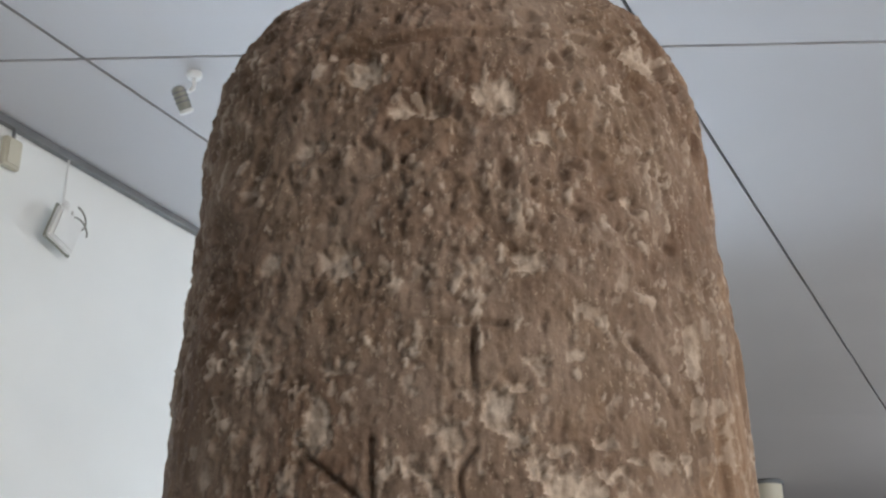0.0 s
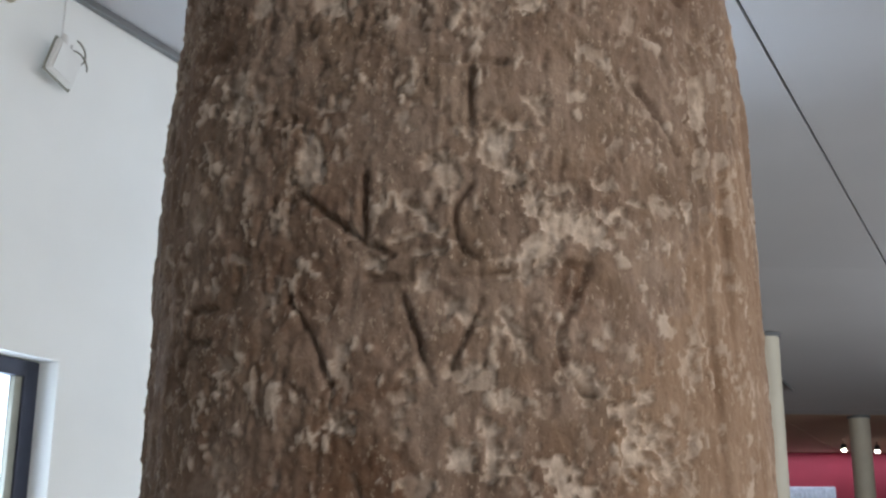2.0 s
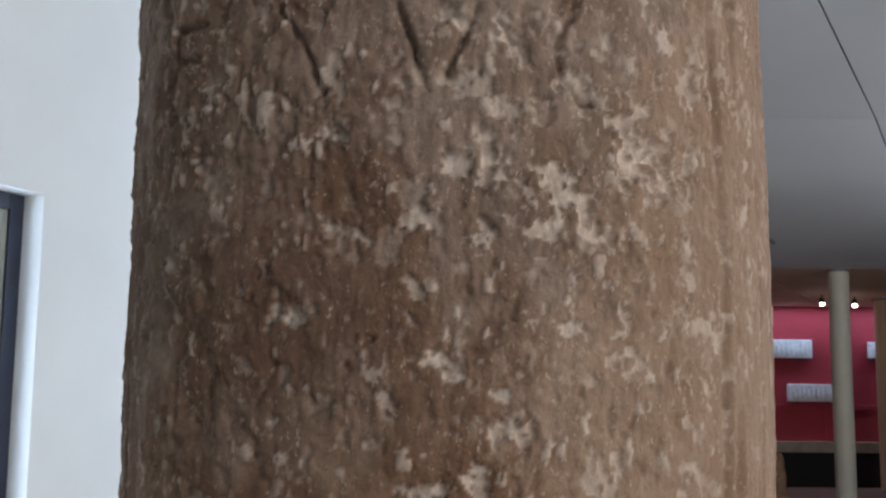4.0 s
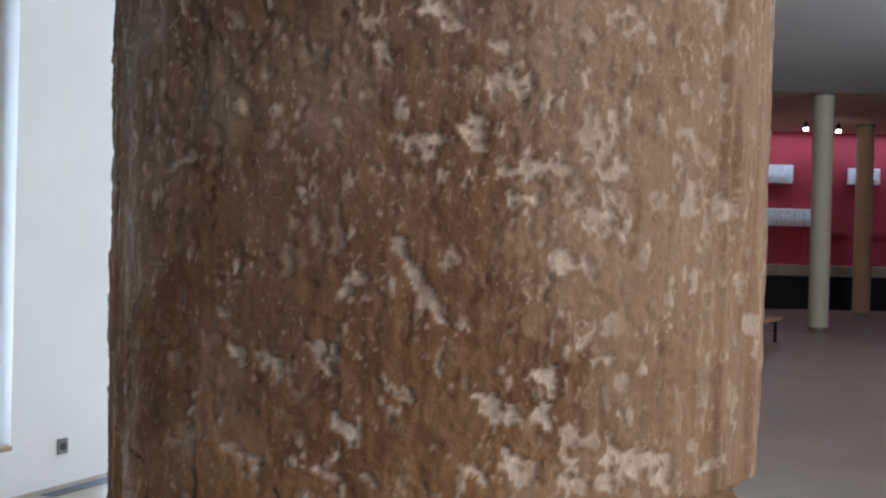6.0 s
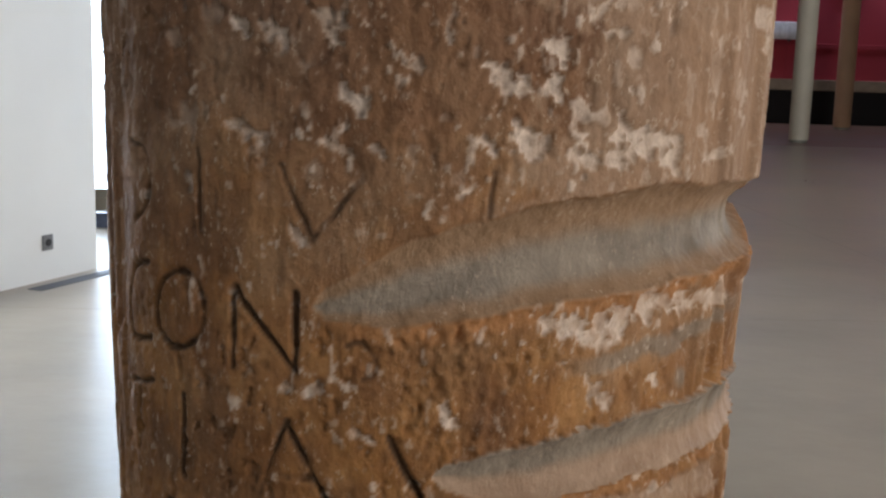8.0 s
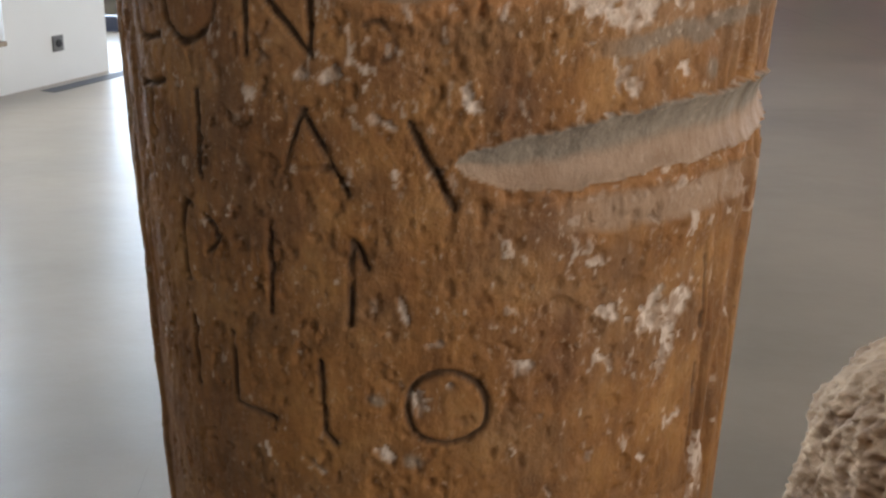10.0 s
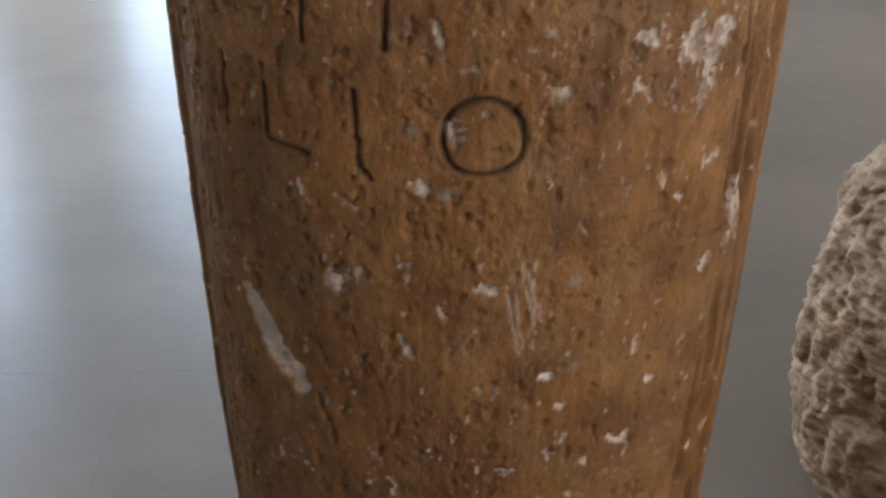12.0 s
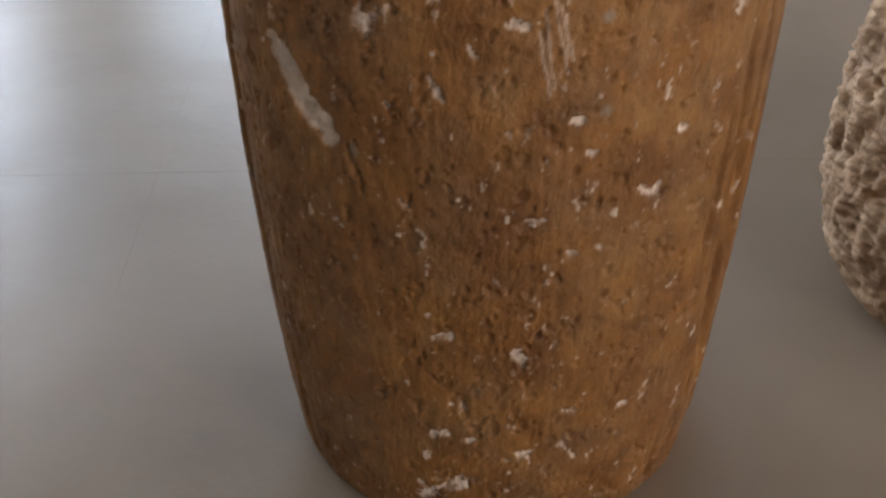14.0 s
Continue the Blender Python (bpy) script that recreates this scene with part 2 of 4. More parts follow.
for nm, b in (("window_frame", (WIN[0], 0.15, WIN[2], WIN[0] + 0.11, 0.23, WIN[3])), ("window_frame", (WIN[1] - 0.11, 0.15, WIN[2], WIN[1], 0.23, WIN[3])),
              ("window_frame", (WIN[0] + 0.11, 0.15, WIN[2], WIN[1] - 0.11, 0.23, WIN[2] + 0.1)), ("window_frame", (WIN[0] + 0.11, 0.15, WIN[3] - 0.1, WIN[1] - 0.11, 0.23, WIN[3]))):
    bm = bmesh.new()
    part(nm, box(bm, *b, bevel=0.006), FRAME, win)
bm = bmesh.new()
part("glazing_bead", box(bm, WIN[1] - 0.17, 0.165, WIN[2] + 0.1, WIN[1] - 0.112, 0.215, WIN[3] - 0.1, bevel=0.004), LAMPG, win, "pale metal glazing bead")
bm = bmesh.new()
pane = part("pane", box(bm, WIN[0] + 0.1, 0.185, WIN[2] + 0.09, WIN[1] - 0.1, 0.193, WIN[3] - 0.09), GLASS, win)
pane.visible_shadow = False
bm = bmesh.new()
part("window_sill", box(bm, WIN[0] + 0.003, -0.02, WIN[2] + 0.002, WIN[1] - 0.003, 0.148, WIN[2] + 0.03, bevel=0.004), LEDGE, win)
bm = bmesh.new()
box(bm, -9.9, -0.055, CEIL - 0.055, 1.88, -0.004, CEIL - 0.004, bevel=0.004)
thing("trim", bm, SOCKET, "dark grey lighting track along the wall head", "trim", wall_pose(0), kind="structure")

# glass front beyond the end of the white wall
front = base_of("window_2", "tall glazed front with dark metal frame", "window", pose(0, 0, 0), kind="structure")
for b in ((-8, 9.6, 0.0, 0.6, 9.72, 0.12), (-8, 9.6, 4.95, 0.6, 9.72, 5.1), (-8, 9.6, 0.12, -7.9, 9.72, 4.95), (-4.6, 9.6, 0.12, -4.5, 9.72, 4.95), (-0.9, 9.6, 0.12, -0.8, 9.72, 4.95), (0.5, 9.6, 0.12, 0.6, 9.72, 4.95)):
    bm = bmesh.new()
    part("window_frame", box(bm, *b, bevel=0.006), FRAME, front)
for x0, x1 in ((-7.9, -4.6), (-4.5, -0.9), (-0.8, 0.5)):
    bm = bmesh.new()
    pane = part("pane", box(bm, x0 - 0.005, 9.655, 0.11, x1 + 0.005, 9.665, 4.96), GLASS, front)
    pane.visible_shadow = False
bm = bmesh.new()
box(bm, 0.6, 9.5, 0, 0.9, 30.3, 5.4)
thing("wall_inner", bm, WHITE, "white partition wall behind the milestone", "wall", kind="structure")
bm = bmesh.new()
box(bm, -10, 13.2, -0.3, 2, 13.7, 1.7)
box(bm, -10, 13.9, -0.3, 2, 15.2, 2.9)
thing("garden_wall", bm, GARDEN, "sunlit limestone wall outside the glass front", "wall", kind="structure")

# unseen closing walls behind the camera and at its right hand, with a wide glazed opening
bm = bmesh.new()
box(bm, -10, -7.3, 0, 6.0, -7.0, 5.4)
box(bm, 8.2, -7.3, 0, 12.0, -7.0, 5.4)
box(bm, 6.0, -7.3, 0, 8.2, -7.0, 0.8)
box(bm, 6.0, -7.3, 3.6, 8.2, -7.0, 5.4)
thing("wall_back", bm, WHITE, "white painted rear wall with one tall window", "wall", kind="structure")
bm = bmesh.new()
box(bm, 12.0, -7.3, 0, 12.3, -6.2, 5.4)
box(bm, 12.0, -0.2, 0, 12.3, 8.4, 5.4)
box(bm, 12.0, 14.6, 0, 12.3, 17.0, 5.4)
box(bm, 12.0, 8.4, 0, 12.3, 14.6, 0.8)
box(bm, 12.0, 8.4, 4.1, 12.3, 14.6, 5.4)
box(bm, 12.0, -6.2, 0, 12.3, -0.2, 0.8)
box(bm, 12.0, -6.2, 4.4, 12.3, -0.2, 5.4)
box(bm, 12.3, 16.7, 0, 22, 17.0, 5.4)
box(bm, 21.7, 17.0, 0, 22, 31, 5.4)
thing("wall_right", bm, WHITE, "white wall with a wide glazed opening", "wall", kind="structure")
gl = base_of("window_3", "wide metal-framed window in the side wall", "window", pose(0, 0, 0), kind="structure")
for b in ((12.1, -6.2, 0.8, 12.18, -0.2, 0.88), (12.1, -6.2, 4.32, 12.18, -0.2, 4.4), (12.1, -6.2, 0.88, 12.18, -6.12, 4.32), (12.1, -0.28, 0.88, 12.18, -0.2, 4.32), (12.1, -3.24, 0.88, 12.18, -3.16, 4.32)):
    bm = bmesh.new()
    part("window_frame", box(bm, *b, bevel=0.005), FRAME, gl)

# unseen frame, added to go with the hall's fill lamp
gl = base_of("window_4", "unseen wide metal window frame added for the hall's fill light", "window", pose(0, 0, 0), kind="structure")
for b in ((12.1, 8.4, 0.8, 12.18, 14.6, 0.88), (12.1, 8.4, 4.02, 12.18, 14.6, 4.1), (12.1, 8.4, 0.88, 12.18, 8.48, 4.02), (12.1, 14.52, 0.88, 12.18, 14.6, 4.02), (12.1, 11.46, 0.88, 12.18, 11.54, 4.02)):
    bm = bmesh.new()
    part("window_frame", box(bm, *b, bevel=0.005), FRAME, gl)

gl = base_of("window_5", "tall metal-framed window in the rear wall", "window", pose(0, 0, 0), kind="structure")
for b in ((6.0, -7.2, 0.8, 8.2, -7.12, 0.88), (6.0, -7.2, 3.52, 8.2, -7.12, 3.6), (6.0, -7.2, 0.88, 6.08, -7.12, 3.52), (8.12, -7.2, 0.88, 8.2, -7.12, 3.52)):
    bm = bmesh.new()
    part("window_frame", box(bm, *b, bevel=0.005), FRAME, gl)

# fine saw-cut joints of the screed
for k, b in enumerate(((-12, 2.099, -0.01, 11.9, 2.101, 0.0002), (-12, 6.6, -0.01, 11.9, 6.603, 0.0002), (3.9, -6.9, -0.01, 3.904, 21.5, 0.0003), (-0.585, 1.7, -0.01, -0.5835, 2.9, 0.0003))):
    bm = bmesh.new()
    thing("floor_joint", box(bm, *b), JOINTMAT, "fine dark saw-cut joint in the screed floor", "joint", kind="structure")

# dark strip in the floor, painted in for shade along the white wall
bm = bmesh.new()
box(bm, -0.75, -0.20, -0.01, 1.6, -0.09, 0.003)
thing("floor_strip", bm, GAP, "dark strip in the floor standing in for shade along the wall", "strip", wall_pose(0), kind="structure")

# red end wall with ledge and dark recess under it
bm = bmesh.new()
box(bm, 0.9, 30.3, 1.16, 22, 30.6, 5.4)
thing("wall_far", bm, RED, "deep red painted end wall", "wall", kind="structure")
bm = bmesh.new()
box(bm, 0.9, 29.98, 0.88, 22, 30.6, 1.16, bevel=0.01)
thing("ledge", bm, LEDGE, "beige plaster ledge below the red wall", "ledge", kind="structure")
bm = bmesh.new()
box(bm, 0.9, 30.25, -0.3, 22, 30.6, 0.88)
thing("wall_recess", bm, BLACK, "black recessed band under the ledge", "wall", kind="structure")
bm = bmesh.new()
tube(bm, [(2, 30.26, 2.08), (20, 30.26, 2.08)], 0.02)
thing("rail", bm, RED, "thin red picture rail on the red wall", "rail", kind="structure")


bm = bmesh.new()
box(bm, 10.755, 30.255, 1.165, 10.785, 30.285, 2.06)
thing("trim_red", bm, RED, "thin upright red batten under the picture rail", "trim", kind="structure")


def pillar(x, y, r, h, label, paint=PILLAR):
    top = base_of("pillar", label, "pillar", pose(x, y, 0), group="round pillars")
    bm = bmesh.new()
    part("shaft", lathe(bm, [(r, 0.05), (r, h - 0.05)], 40), paint, top, smooth=True)
    bm = bmesh.new()
    part("foot", lathe(bm, [(r * 0.86, 0), (r * 0.86, 0.05)], 32), LAMPG, top, "grey recessed foot ring")
    bm = bmesh.new()
    part("collar", lathe(bm, [(r * 1.12, h - 0.05), (r * 1.12, h)], 40), SOCKET, top, "thin grey collar under the ceiling")


pillar(4.93, 16.85, 0.225, ceiling_z(16.85), "slender round cream-painted pillar in the open hall")
pillar(8.42, 22.7, 0.195, SOFFIT, "slender round cream-painted pillar before the red wall")
pillar(11.5, 28.1, 0.21, SOFFIT, "round tan pillar close to the red wall", PILLAR_TAN)


def relief(x0, x1, z0, z1, label):
    top = base_of("relief_slab", label, "relief", pose(x0, 30.3, z0), group="relief slabs on the red wall")
    w, h = x1 - x0, z1 - z0
    bm = bmesh.new()
    part("slab", box(bm, 0, -0.16, 0, w, -0.02, h, bevel=0.02), SLAB, top)
    n = int(w / 0.13)
    for i in range(n):
        bm = bmesh.new()
        cx = 0.09 + (w - 0.18) * (i + 0.5) / n
        hh = h * random.uniform(0.45, 0.7)
        lathe(bm, [(0.012, 0), (0.04, 0.03), (0.05, hh * 0.5), (0.03, hh * 0.75), (0.038, hh * 0.86), (0.015, hh)], 10, pose(cx, -0.158, h * 0.14) @ Matrix.Diagonal((1, 0.6, 1, 1)))
        part("carving", bm, SLAB, top, smooth=True)
    for cx in (0.2 * w, 0.8 * w):
        bm = bmesh.new()
        part("bracket", box(bm, cx - 0.03, -0.1, -0.05, cx + 0.03, 0.0, 0.012), STEEL, top, "dark steel bracket")


relief(8.75, 10.44, 3.30, 3.78, "long pale marble slab with carved relief on the red wall")
relief(9.77, 11.05, 2.18, 2.63, "pale marble slab with carved relief, hung low")
relief(11.93, 12.76, 3.32, 3.74, "short pale marble slab with a broken corner")

bm = bmesh.new()
tube(bm, [(5.7, 19.0, ceiling_z(19.0) - 0.03), (6.4, 20.3, ceiling_z(20.3) - 0.03)], 0.028)
thing("ceiling_track", bm, SOCKET, "short dark lighting track under the hall ceiling", "track", kind="structure")

# spotlights under the far soffit
for x, y in ((9.72, 27.3), (10.6, 27.55)):
    sp = base_of("ceiling_spot", "lit halogen spotlight hanging under the far ceiling", "spotlight", pose(x, y, SOFFIT), group="lit spotlights")
    bm = bmesh.new()
    part("stem", tube(bm, [(0, 0, 0), (0, 0, -0.1)], 0.012), STEEL, sp)
    bm = bmesh.new()
    part("housing", lathe(bm, [(0.045, -0.08), (0.06, -0.1), (0.06, -0.19), (0.05, -0.2)], 16), STEEL, sp)
    bm = bmesh.new()
    part("bulb", lathe(bm, [(0.04, -0.26), (0.055, -0.24), (0.055, -0.202), (0.02, -0.201)], 16), BULB, sp, "glowing halogen bulb", smooth=True)
lamp("spot_glow_a", "SPOT", 32, look((9.72, 27.3, 4.40), (9.6, 30.3, 3.2)), colour=(1, 0.87, 0.7)).data.spot_size = radians(100)
lamp("spot_glow_b", "SPOT", 32, look((10.6, 27.55, 4.40), (11.6, 30.3, 3.2)), colour=(1, 0.87, 0.7)).data.spot_size = radians(100)

# bench
bench = base_of("bench", "low bench with a light wooden seat and black steel legs", "bench", pose(5.95, 18.75, 0, 0, 0, 60))
bm = bmesh.new()
part("seat", box(bm, -1.1, -0.2, 0.37, 0.98, 0.22, 0.43, bevel=0.008), WOOD, bench)
for x in (-0.95, 0.75):
    for y in (-0.15, 0.13):
        bm = bmesh.new()
        part("leg", box(bm, x, y, 0, x + 0.06, y + 0.05, 0.368, bevel=0.004), STEEL, bench)
    bm = bmesh.new()
    part("stretcher", box(bm, x + 0.01, -0.1, 0.31, x + 0.05, 0.13, 0.35), STEEL, bench)
bm = bmesh.new()
lathe(bm, [(0.16, 0), (0.17, 0.1), (0.13, 0.3), (0.15, 0.55), (0.11, 0.75), (0.13, 0.9), (0.06, 1.02)], 14)
for v in bm.verts:
    v.co += 0.03 * noise.noise_vector(v.co * 6)
thing("stone_fragment", bm, BROWNSTONE, "brown carved stone fragment standing on the floor", "sculpture", pose(7.62, 24.3, 0), smooth=True)

# wall socket, box under the track, wall floodlight, ceiling spotlight
sock = base_of("wall_socket", "grey square wall socket low on the white wall", "socket", wall_pose(-0.468, 0.001, 0.24))
bm = bmesh.new()
part("plate", box(bm, -0.045, -0.012, -0.048, 0.045, 0, 0.048, bevel=0.003), SOCKET, sock)
bm = bmesh.new()
part("insert", lathe(bm, [(0.024, 0), (0.024, 0.006), (0.019, 0.007)], 20, pose(0, -0.011, 0, 90, 0, 0)), STEEL, sock)
bx = base_of("emergency_light", "small beige plastic box under the lighting track", "box", wall_pose(-1.64, 0.005, CEIL - 0.24))
bm = bmesh.new()
part("housing", box(bm, -0.065, -0.05, -0.075, 0.065, 0, 0.12, bevel=0.012), PLASTIC, bx)
bm = bmesh.new()
part("cover", box(bm, -0.052, -0.06, -0.06, 0.052, -0.051, 0.1, bevel=0.004), PLASTIC, bx)
bm = bmesh.new()
part("hanger", tube(bm, [(0, -0.03, 0.12), (0, -0.03, 0.21)], 0.012), SOCKET, bx)

fl = base_of("floodlight", "white enamel floodlight hanging from the wall track with looped cable", "floodlight", wall_pose(-1.17, 0.04, CEIL))
bm = bmesh.new()
part("rod", tube(bm, [(0.0, -0.0, -0.05), (-0.02, -0.02, -0.34), (-0.03, -0.05, -0.40)], 0.007), LAMPW, fl)
bm = bmesh.new()
part("joint", lathe(bm, [(0.022, -0.04), (0.028, -0.02), (0.028, 0.02), (0.018, 0.04)], 16, pose(-0.03, -0.05, -0.41)), LAMPW, fl, smooth=True)
bm = bmesh.new()
lm = pose(-0.045, -0.075, -0.575, 6, 14, 4)
part("housing", box(bm, -0.12, -0.025, -0.115, 0.12, 0.03, 0.115, lm, bevel=0.022), LAMPW, fl, smooth=True)
bm = bmesh.new()
part("lens_frame", box(bm, -0.10, -0.036, -0.096, 0.10, -0.027, 0.096, lm, bevel=0.004), LAMPW, fl, "thin white front frame")
bm = bmesh.new()
part("seal", box(bm, -0.127, 0.004, -0.122, 0.127, 0.020, 0.122, lm, bevel=0.003), LAMPG, fl, "grey rubber seal round the housing")
bm = bmesh.new()
part("yoke", tube(bm, [lm @ Vector(p) for p in ((0.02, 0.0, 0.11), (0.01, 0.0, 0.15))], 0.010), LAMPW, fl)
bm = bmesh.new()
part("cable", tube(bm, [(0.07 + 0.075 * math.sin(a), -0.06 - 0.02 * a / 6, -0.43 + 0.06 * math.cos(a) - 0.014 * a) for a in [k * 0.35 for k in range(24)]], 0.006), LAMPG, fl)

cs = base_of("ceiling_lamp", "small metal spotlight on a round ceiling base", "spotlight", pose(-1.32, 5.75, CEIL))
bm = bmesh.new()
part("ceiling_base", lathe(bm, [(0.035, -0.035), (0.045, -0.02), (0.045, 0)], 20), LAMPW, cs)
bm = bmesh.new()
part("stem", tube(bm, [(0, 0, -0.03), (0, 0, -0.1), (-0.02, -0.02, -0.13)], 0.012), LAMPW, cs)
bm = bmesh.new()
hm = pose(-0.045, -0.06, -0.2, 28, -22, 0)
part("housing", lathe(bm, [(0.034, -0.06), (0.038, -0.05), (0.038, 0.06), (0.02, 0.075)], 20, hm), LAMPG, cs, smooth=True)
for k in range(3):
    bm = bmesh.new()
    part("cooling_fin", lathe(bm, [(0.043, -0.02 + 0.028 * k), (0.043, -0.012 + 0.028 * k)], 20, hm), SOCKET, cs)
bm = bmesh.new()
part("reflector", lathe(bm, [(0.034, -0.085), (0.041, -0.075), (0.035, -0.061)], 20, hm), LAMPW, cs)

# ---- the milestone: a weathered, inscribed round stone ----
AXIS_X, AXIS_Y = 0.0236, 1.2288
# its heights count from 0.2 m under the floor
SUNK = 0.2
PROFILE_Z = [0.2, 0.21, 0.225, 0.25, 0.30, 0.35, 0.40, 0.50, 0.615, 0.9525, 1.29, 1.695, 2.10, 2.37, 2.50, 2.54, 2.58, 2.615, 2.64]
PROFILE_R = [0.234, 0.240, 0.244, 0.2475, 0.2545, 0.259, 0.263, 0.2695, 0.2765, 0.2888, 0.3009, 0.3043, 0.3027, 0.2909, 0.279, 0.270, 0.25, 0.215, 0.15]

# strokes of the worn inscription: (degrees round the stone, height)
LOW_LETTERS = [
        [(-51.7, 1.286), (-56.4, 1.279), (-59.2, 1.250), (-58.3, 1.220), (-51.9, 1.224)],
    [(-39.3, 1.280), (-42.4, 1.286), (-47.4, 1.276), (-49.8, 1.251), (-47.9, 1.227), (-43.6, 1.224), (-39.6, 1.235), (-38.3, 1.252), (-39.3, 1.280)],
    [(-32.6, 1.219), (-32.4, 1.281), (-22.0, 1.223), (-22.1, 1.281)]]
FAINT_LETTERS = [
    [(-57.5, 1.381), (-53.0, 1.376), (-50.7, 1.355), (-51.8, 1.333), (-55.5, 1.319)], [(-38.5, 1.382), (-38.6, 1.318)], [(-24.3, 1.376), (-19.5, 1.322)], [(-19.5, 1.322), (-10.9, 1.379)], [(5.3, 1.376), (5.0, 1.344)],
    [(43.6, 1.083), (45.0, 1.035), (46.2, 0.984)], [(45.3, 0.95), (46.2, 0.895), (46.3, 0.862)],
    [(-14.4, 1.246), (-12.5, 1.249), (-11.2, 1.245), (-9.9, 1.233), (-10.5, 1.226), (-11.9, 1.222)]]
SCRATCHES = [[(3.0, 0.835), (5.0, 0.765)], [(4.2, 0.845), (7.3, 0.778)], [(5.3, 0.838), (8.0, 0.79)], [(2.2, 0.815), (4.4, 0.760)], [(6.4, 0.83), (7.0, 0.795)]]
GREY_SPOTS = [(42, 1.206, 16, 12), (13.5, 0.825, 9, 8), (-7.5, 0.905, 12, 10), (-13.0, 0.957, 10, 8), (14.5, 0.741, 9, 9), (-31.0, 0.69, 8, 9), (33.0, 1.035, 10, 6)]
LOWER_LETTERS = [
    [(-59.3, 1.180), (-51.7, 1.188)], [(-55.9, 1.184), (-57.2, 1.124)], [(-43.1, 1.185), (-43.5, 1.119)],
    [(-28.0, 1.122), (-23.6, 1.183), (-17.1, 1.122)], [(-26.5, 1.139), (-19.8, 1.141)],
    [(-48.7, 1.027), (-48.5, 1.089), (-44.5, 1.088), (-41.0, 1.080), (-41.1, 1.066), (-43.1, 1.057)], [(-29.9, 1.085), (-30.2, 1.021)],
    [(-17.2, 1.019), (-16.5, 1.087), (-14.2, 1.066)], [(-48.2, 0.994), (-48.2, 0.933)], [(-38.4, 0.993), (-38.4, 0.931), (-30.8, 0.926)],
    [(-8.2, 1.178), (-1.9, 1.115)], [(-22.1, 0.985), (-21.8, 0.922), (-20.2, 0.914)],
    [(-7.2, 0.929), (-8.6, 0.946), (-7.9, 0.968), (-4.5, 0.983), (-0.3, 0.983), (3.0, 0.968), (3.9, 0.949), (2.6, 0.933), (-2.3, 0.922), (-7.2, 0.929)]]
HIGH_LETTERS = [
    [(-15.5, 2.043), (-15.4, 2.093)], [(-28.6, 2.095), (-22.8, 2.068), (-16.1, 2.041), (-11.2, 2.026)], [(0.8, 2.083), (-1.3, 2.066), (-1.4, 2.043), (0.0, 2.027), (2.1, 2.022)],
    [(-14.6, 2.008), (-3.2, 2.005), (7.5, 2.011)], [(-51.0, 1.929), (-50.5, 2.000), (-42.8, 1.998)], [(-50.2, 1.972), (-44.2, 1.970)],
    [(-27.6, 1.996), (-23.4, 1.964), (-20.3, 1.925)], [(-9.4, 1.993), (-6.8, 1.955), (-4.9, 1.924)], [(2.5, 1.989), (-1.9, 1.937)],
    [(16.6, 1.988), (14.8, 1.972), (14.2, 1.953), (15.2, 1.935), (17.6, 1.922), (20.6, 1.917)], [(15.3, 2.022), (19.5, 2.022), (17.0, 1.995)],
    [(-4.5, 2.192), (6.5, 2.191)], [(1.0, 2.190), (0.8, 2.126)], [(29.8, 2.189), (34.5, 2.163), (38.4, 2.135)]]

# bare pale patches: degrees, height (m), half width and half height (mm)
PALE_TOP = [(-23.1, 2.263, 28, 22), (-40.8, 2.191, 9, 30), (-8, 2.405, 32, 13), (7.8, 2.417, 33, 20), (-18.2, 2.45, 24, 14), (11.3, 2.246, 18, 16), (-10.9, 2.318, 10, 20), (31.5, 2.324, 10, 8),
            (44.6, 2.196, 12, 28), (14.9, 2.055, 40, 20), (-36.7, 2.269, 18, 14), (-30.5, 2.377, 18, 14), (43, 2.504, 40, 22), (15.9, 2.378, 14, 12), (-2.5, 2.091, 13, 12)]
# pale bare flakes: from (degrees, height) to (degrees, height), half width (mm)
FLAKES = [(-42.1, 2.198, -39.4, 2.159, 7.1), (-25.5, 2.131, -24.6, 2.098, 9.4), (4.1, 2.127, 6.7, 2.094, 9.1), (11, 2.077, 12.3, 2.04, 9), (12.3, 2.054, 21, 2.049, 8.1), (25.1, 1.905, 32.3, 1.873, 16.2), (2.9, 1.883, 5.3, 1.866, 10.2),
          (18.5, 1.848, 19.8, 1.82, 8.5), (25.6, 1.401, 33.2, 1.386, 8.7), (17.9, 1.386, 25.7, 1.388, 7.2), (42.6, 1.386, 54.4, 1.388, 5.2), (31.5, 1.272, 57.8, 1.263, 8.5), (13.8, 1.265, 21.5, 1.256, 6.8), (21.5, 1.252, 26.2, 1.267, 8.6),
          (56.5, 1.03, 56, 1, 8), (38, 1.02, 36, 0.98, 12), (31.2, 1.013, 36.1, 1.022, 10.1), (52.2, 0.868, 51.7, 0.814, 11), (48.5, 0.865, 53.7, 0.806, 6.4), (-20.7, 0.264, -13.5, 0.287, 9.9)]


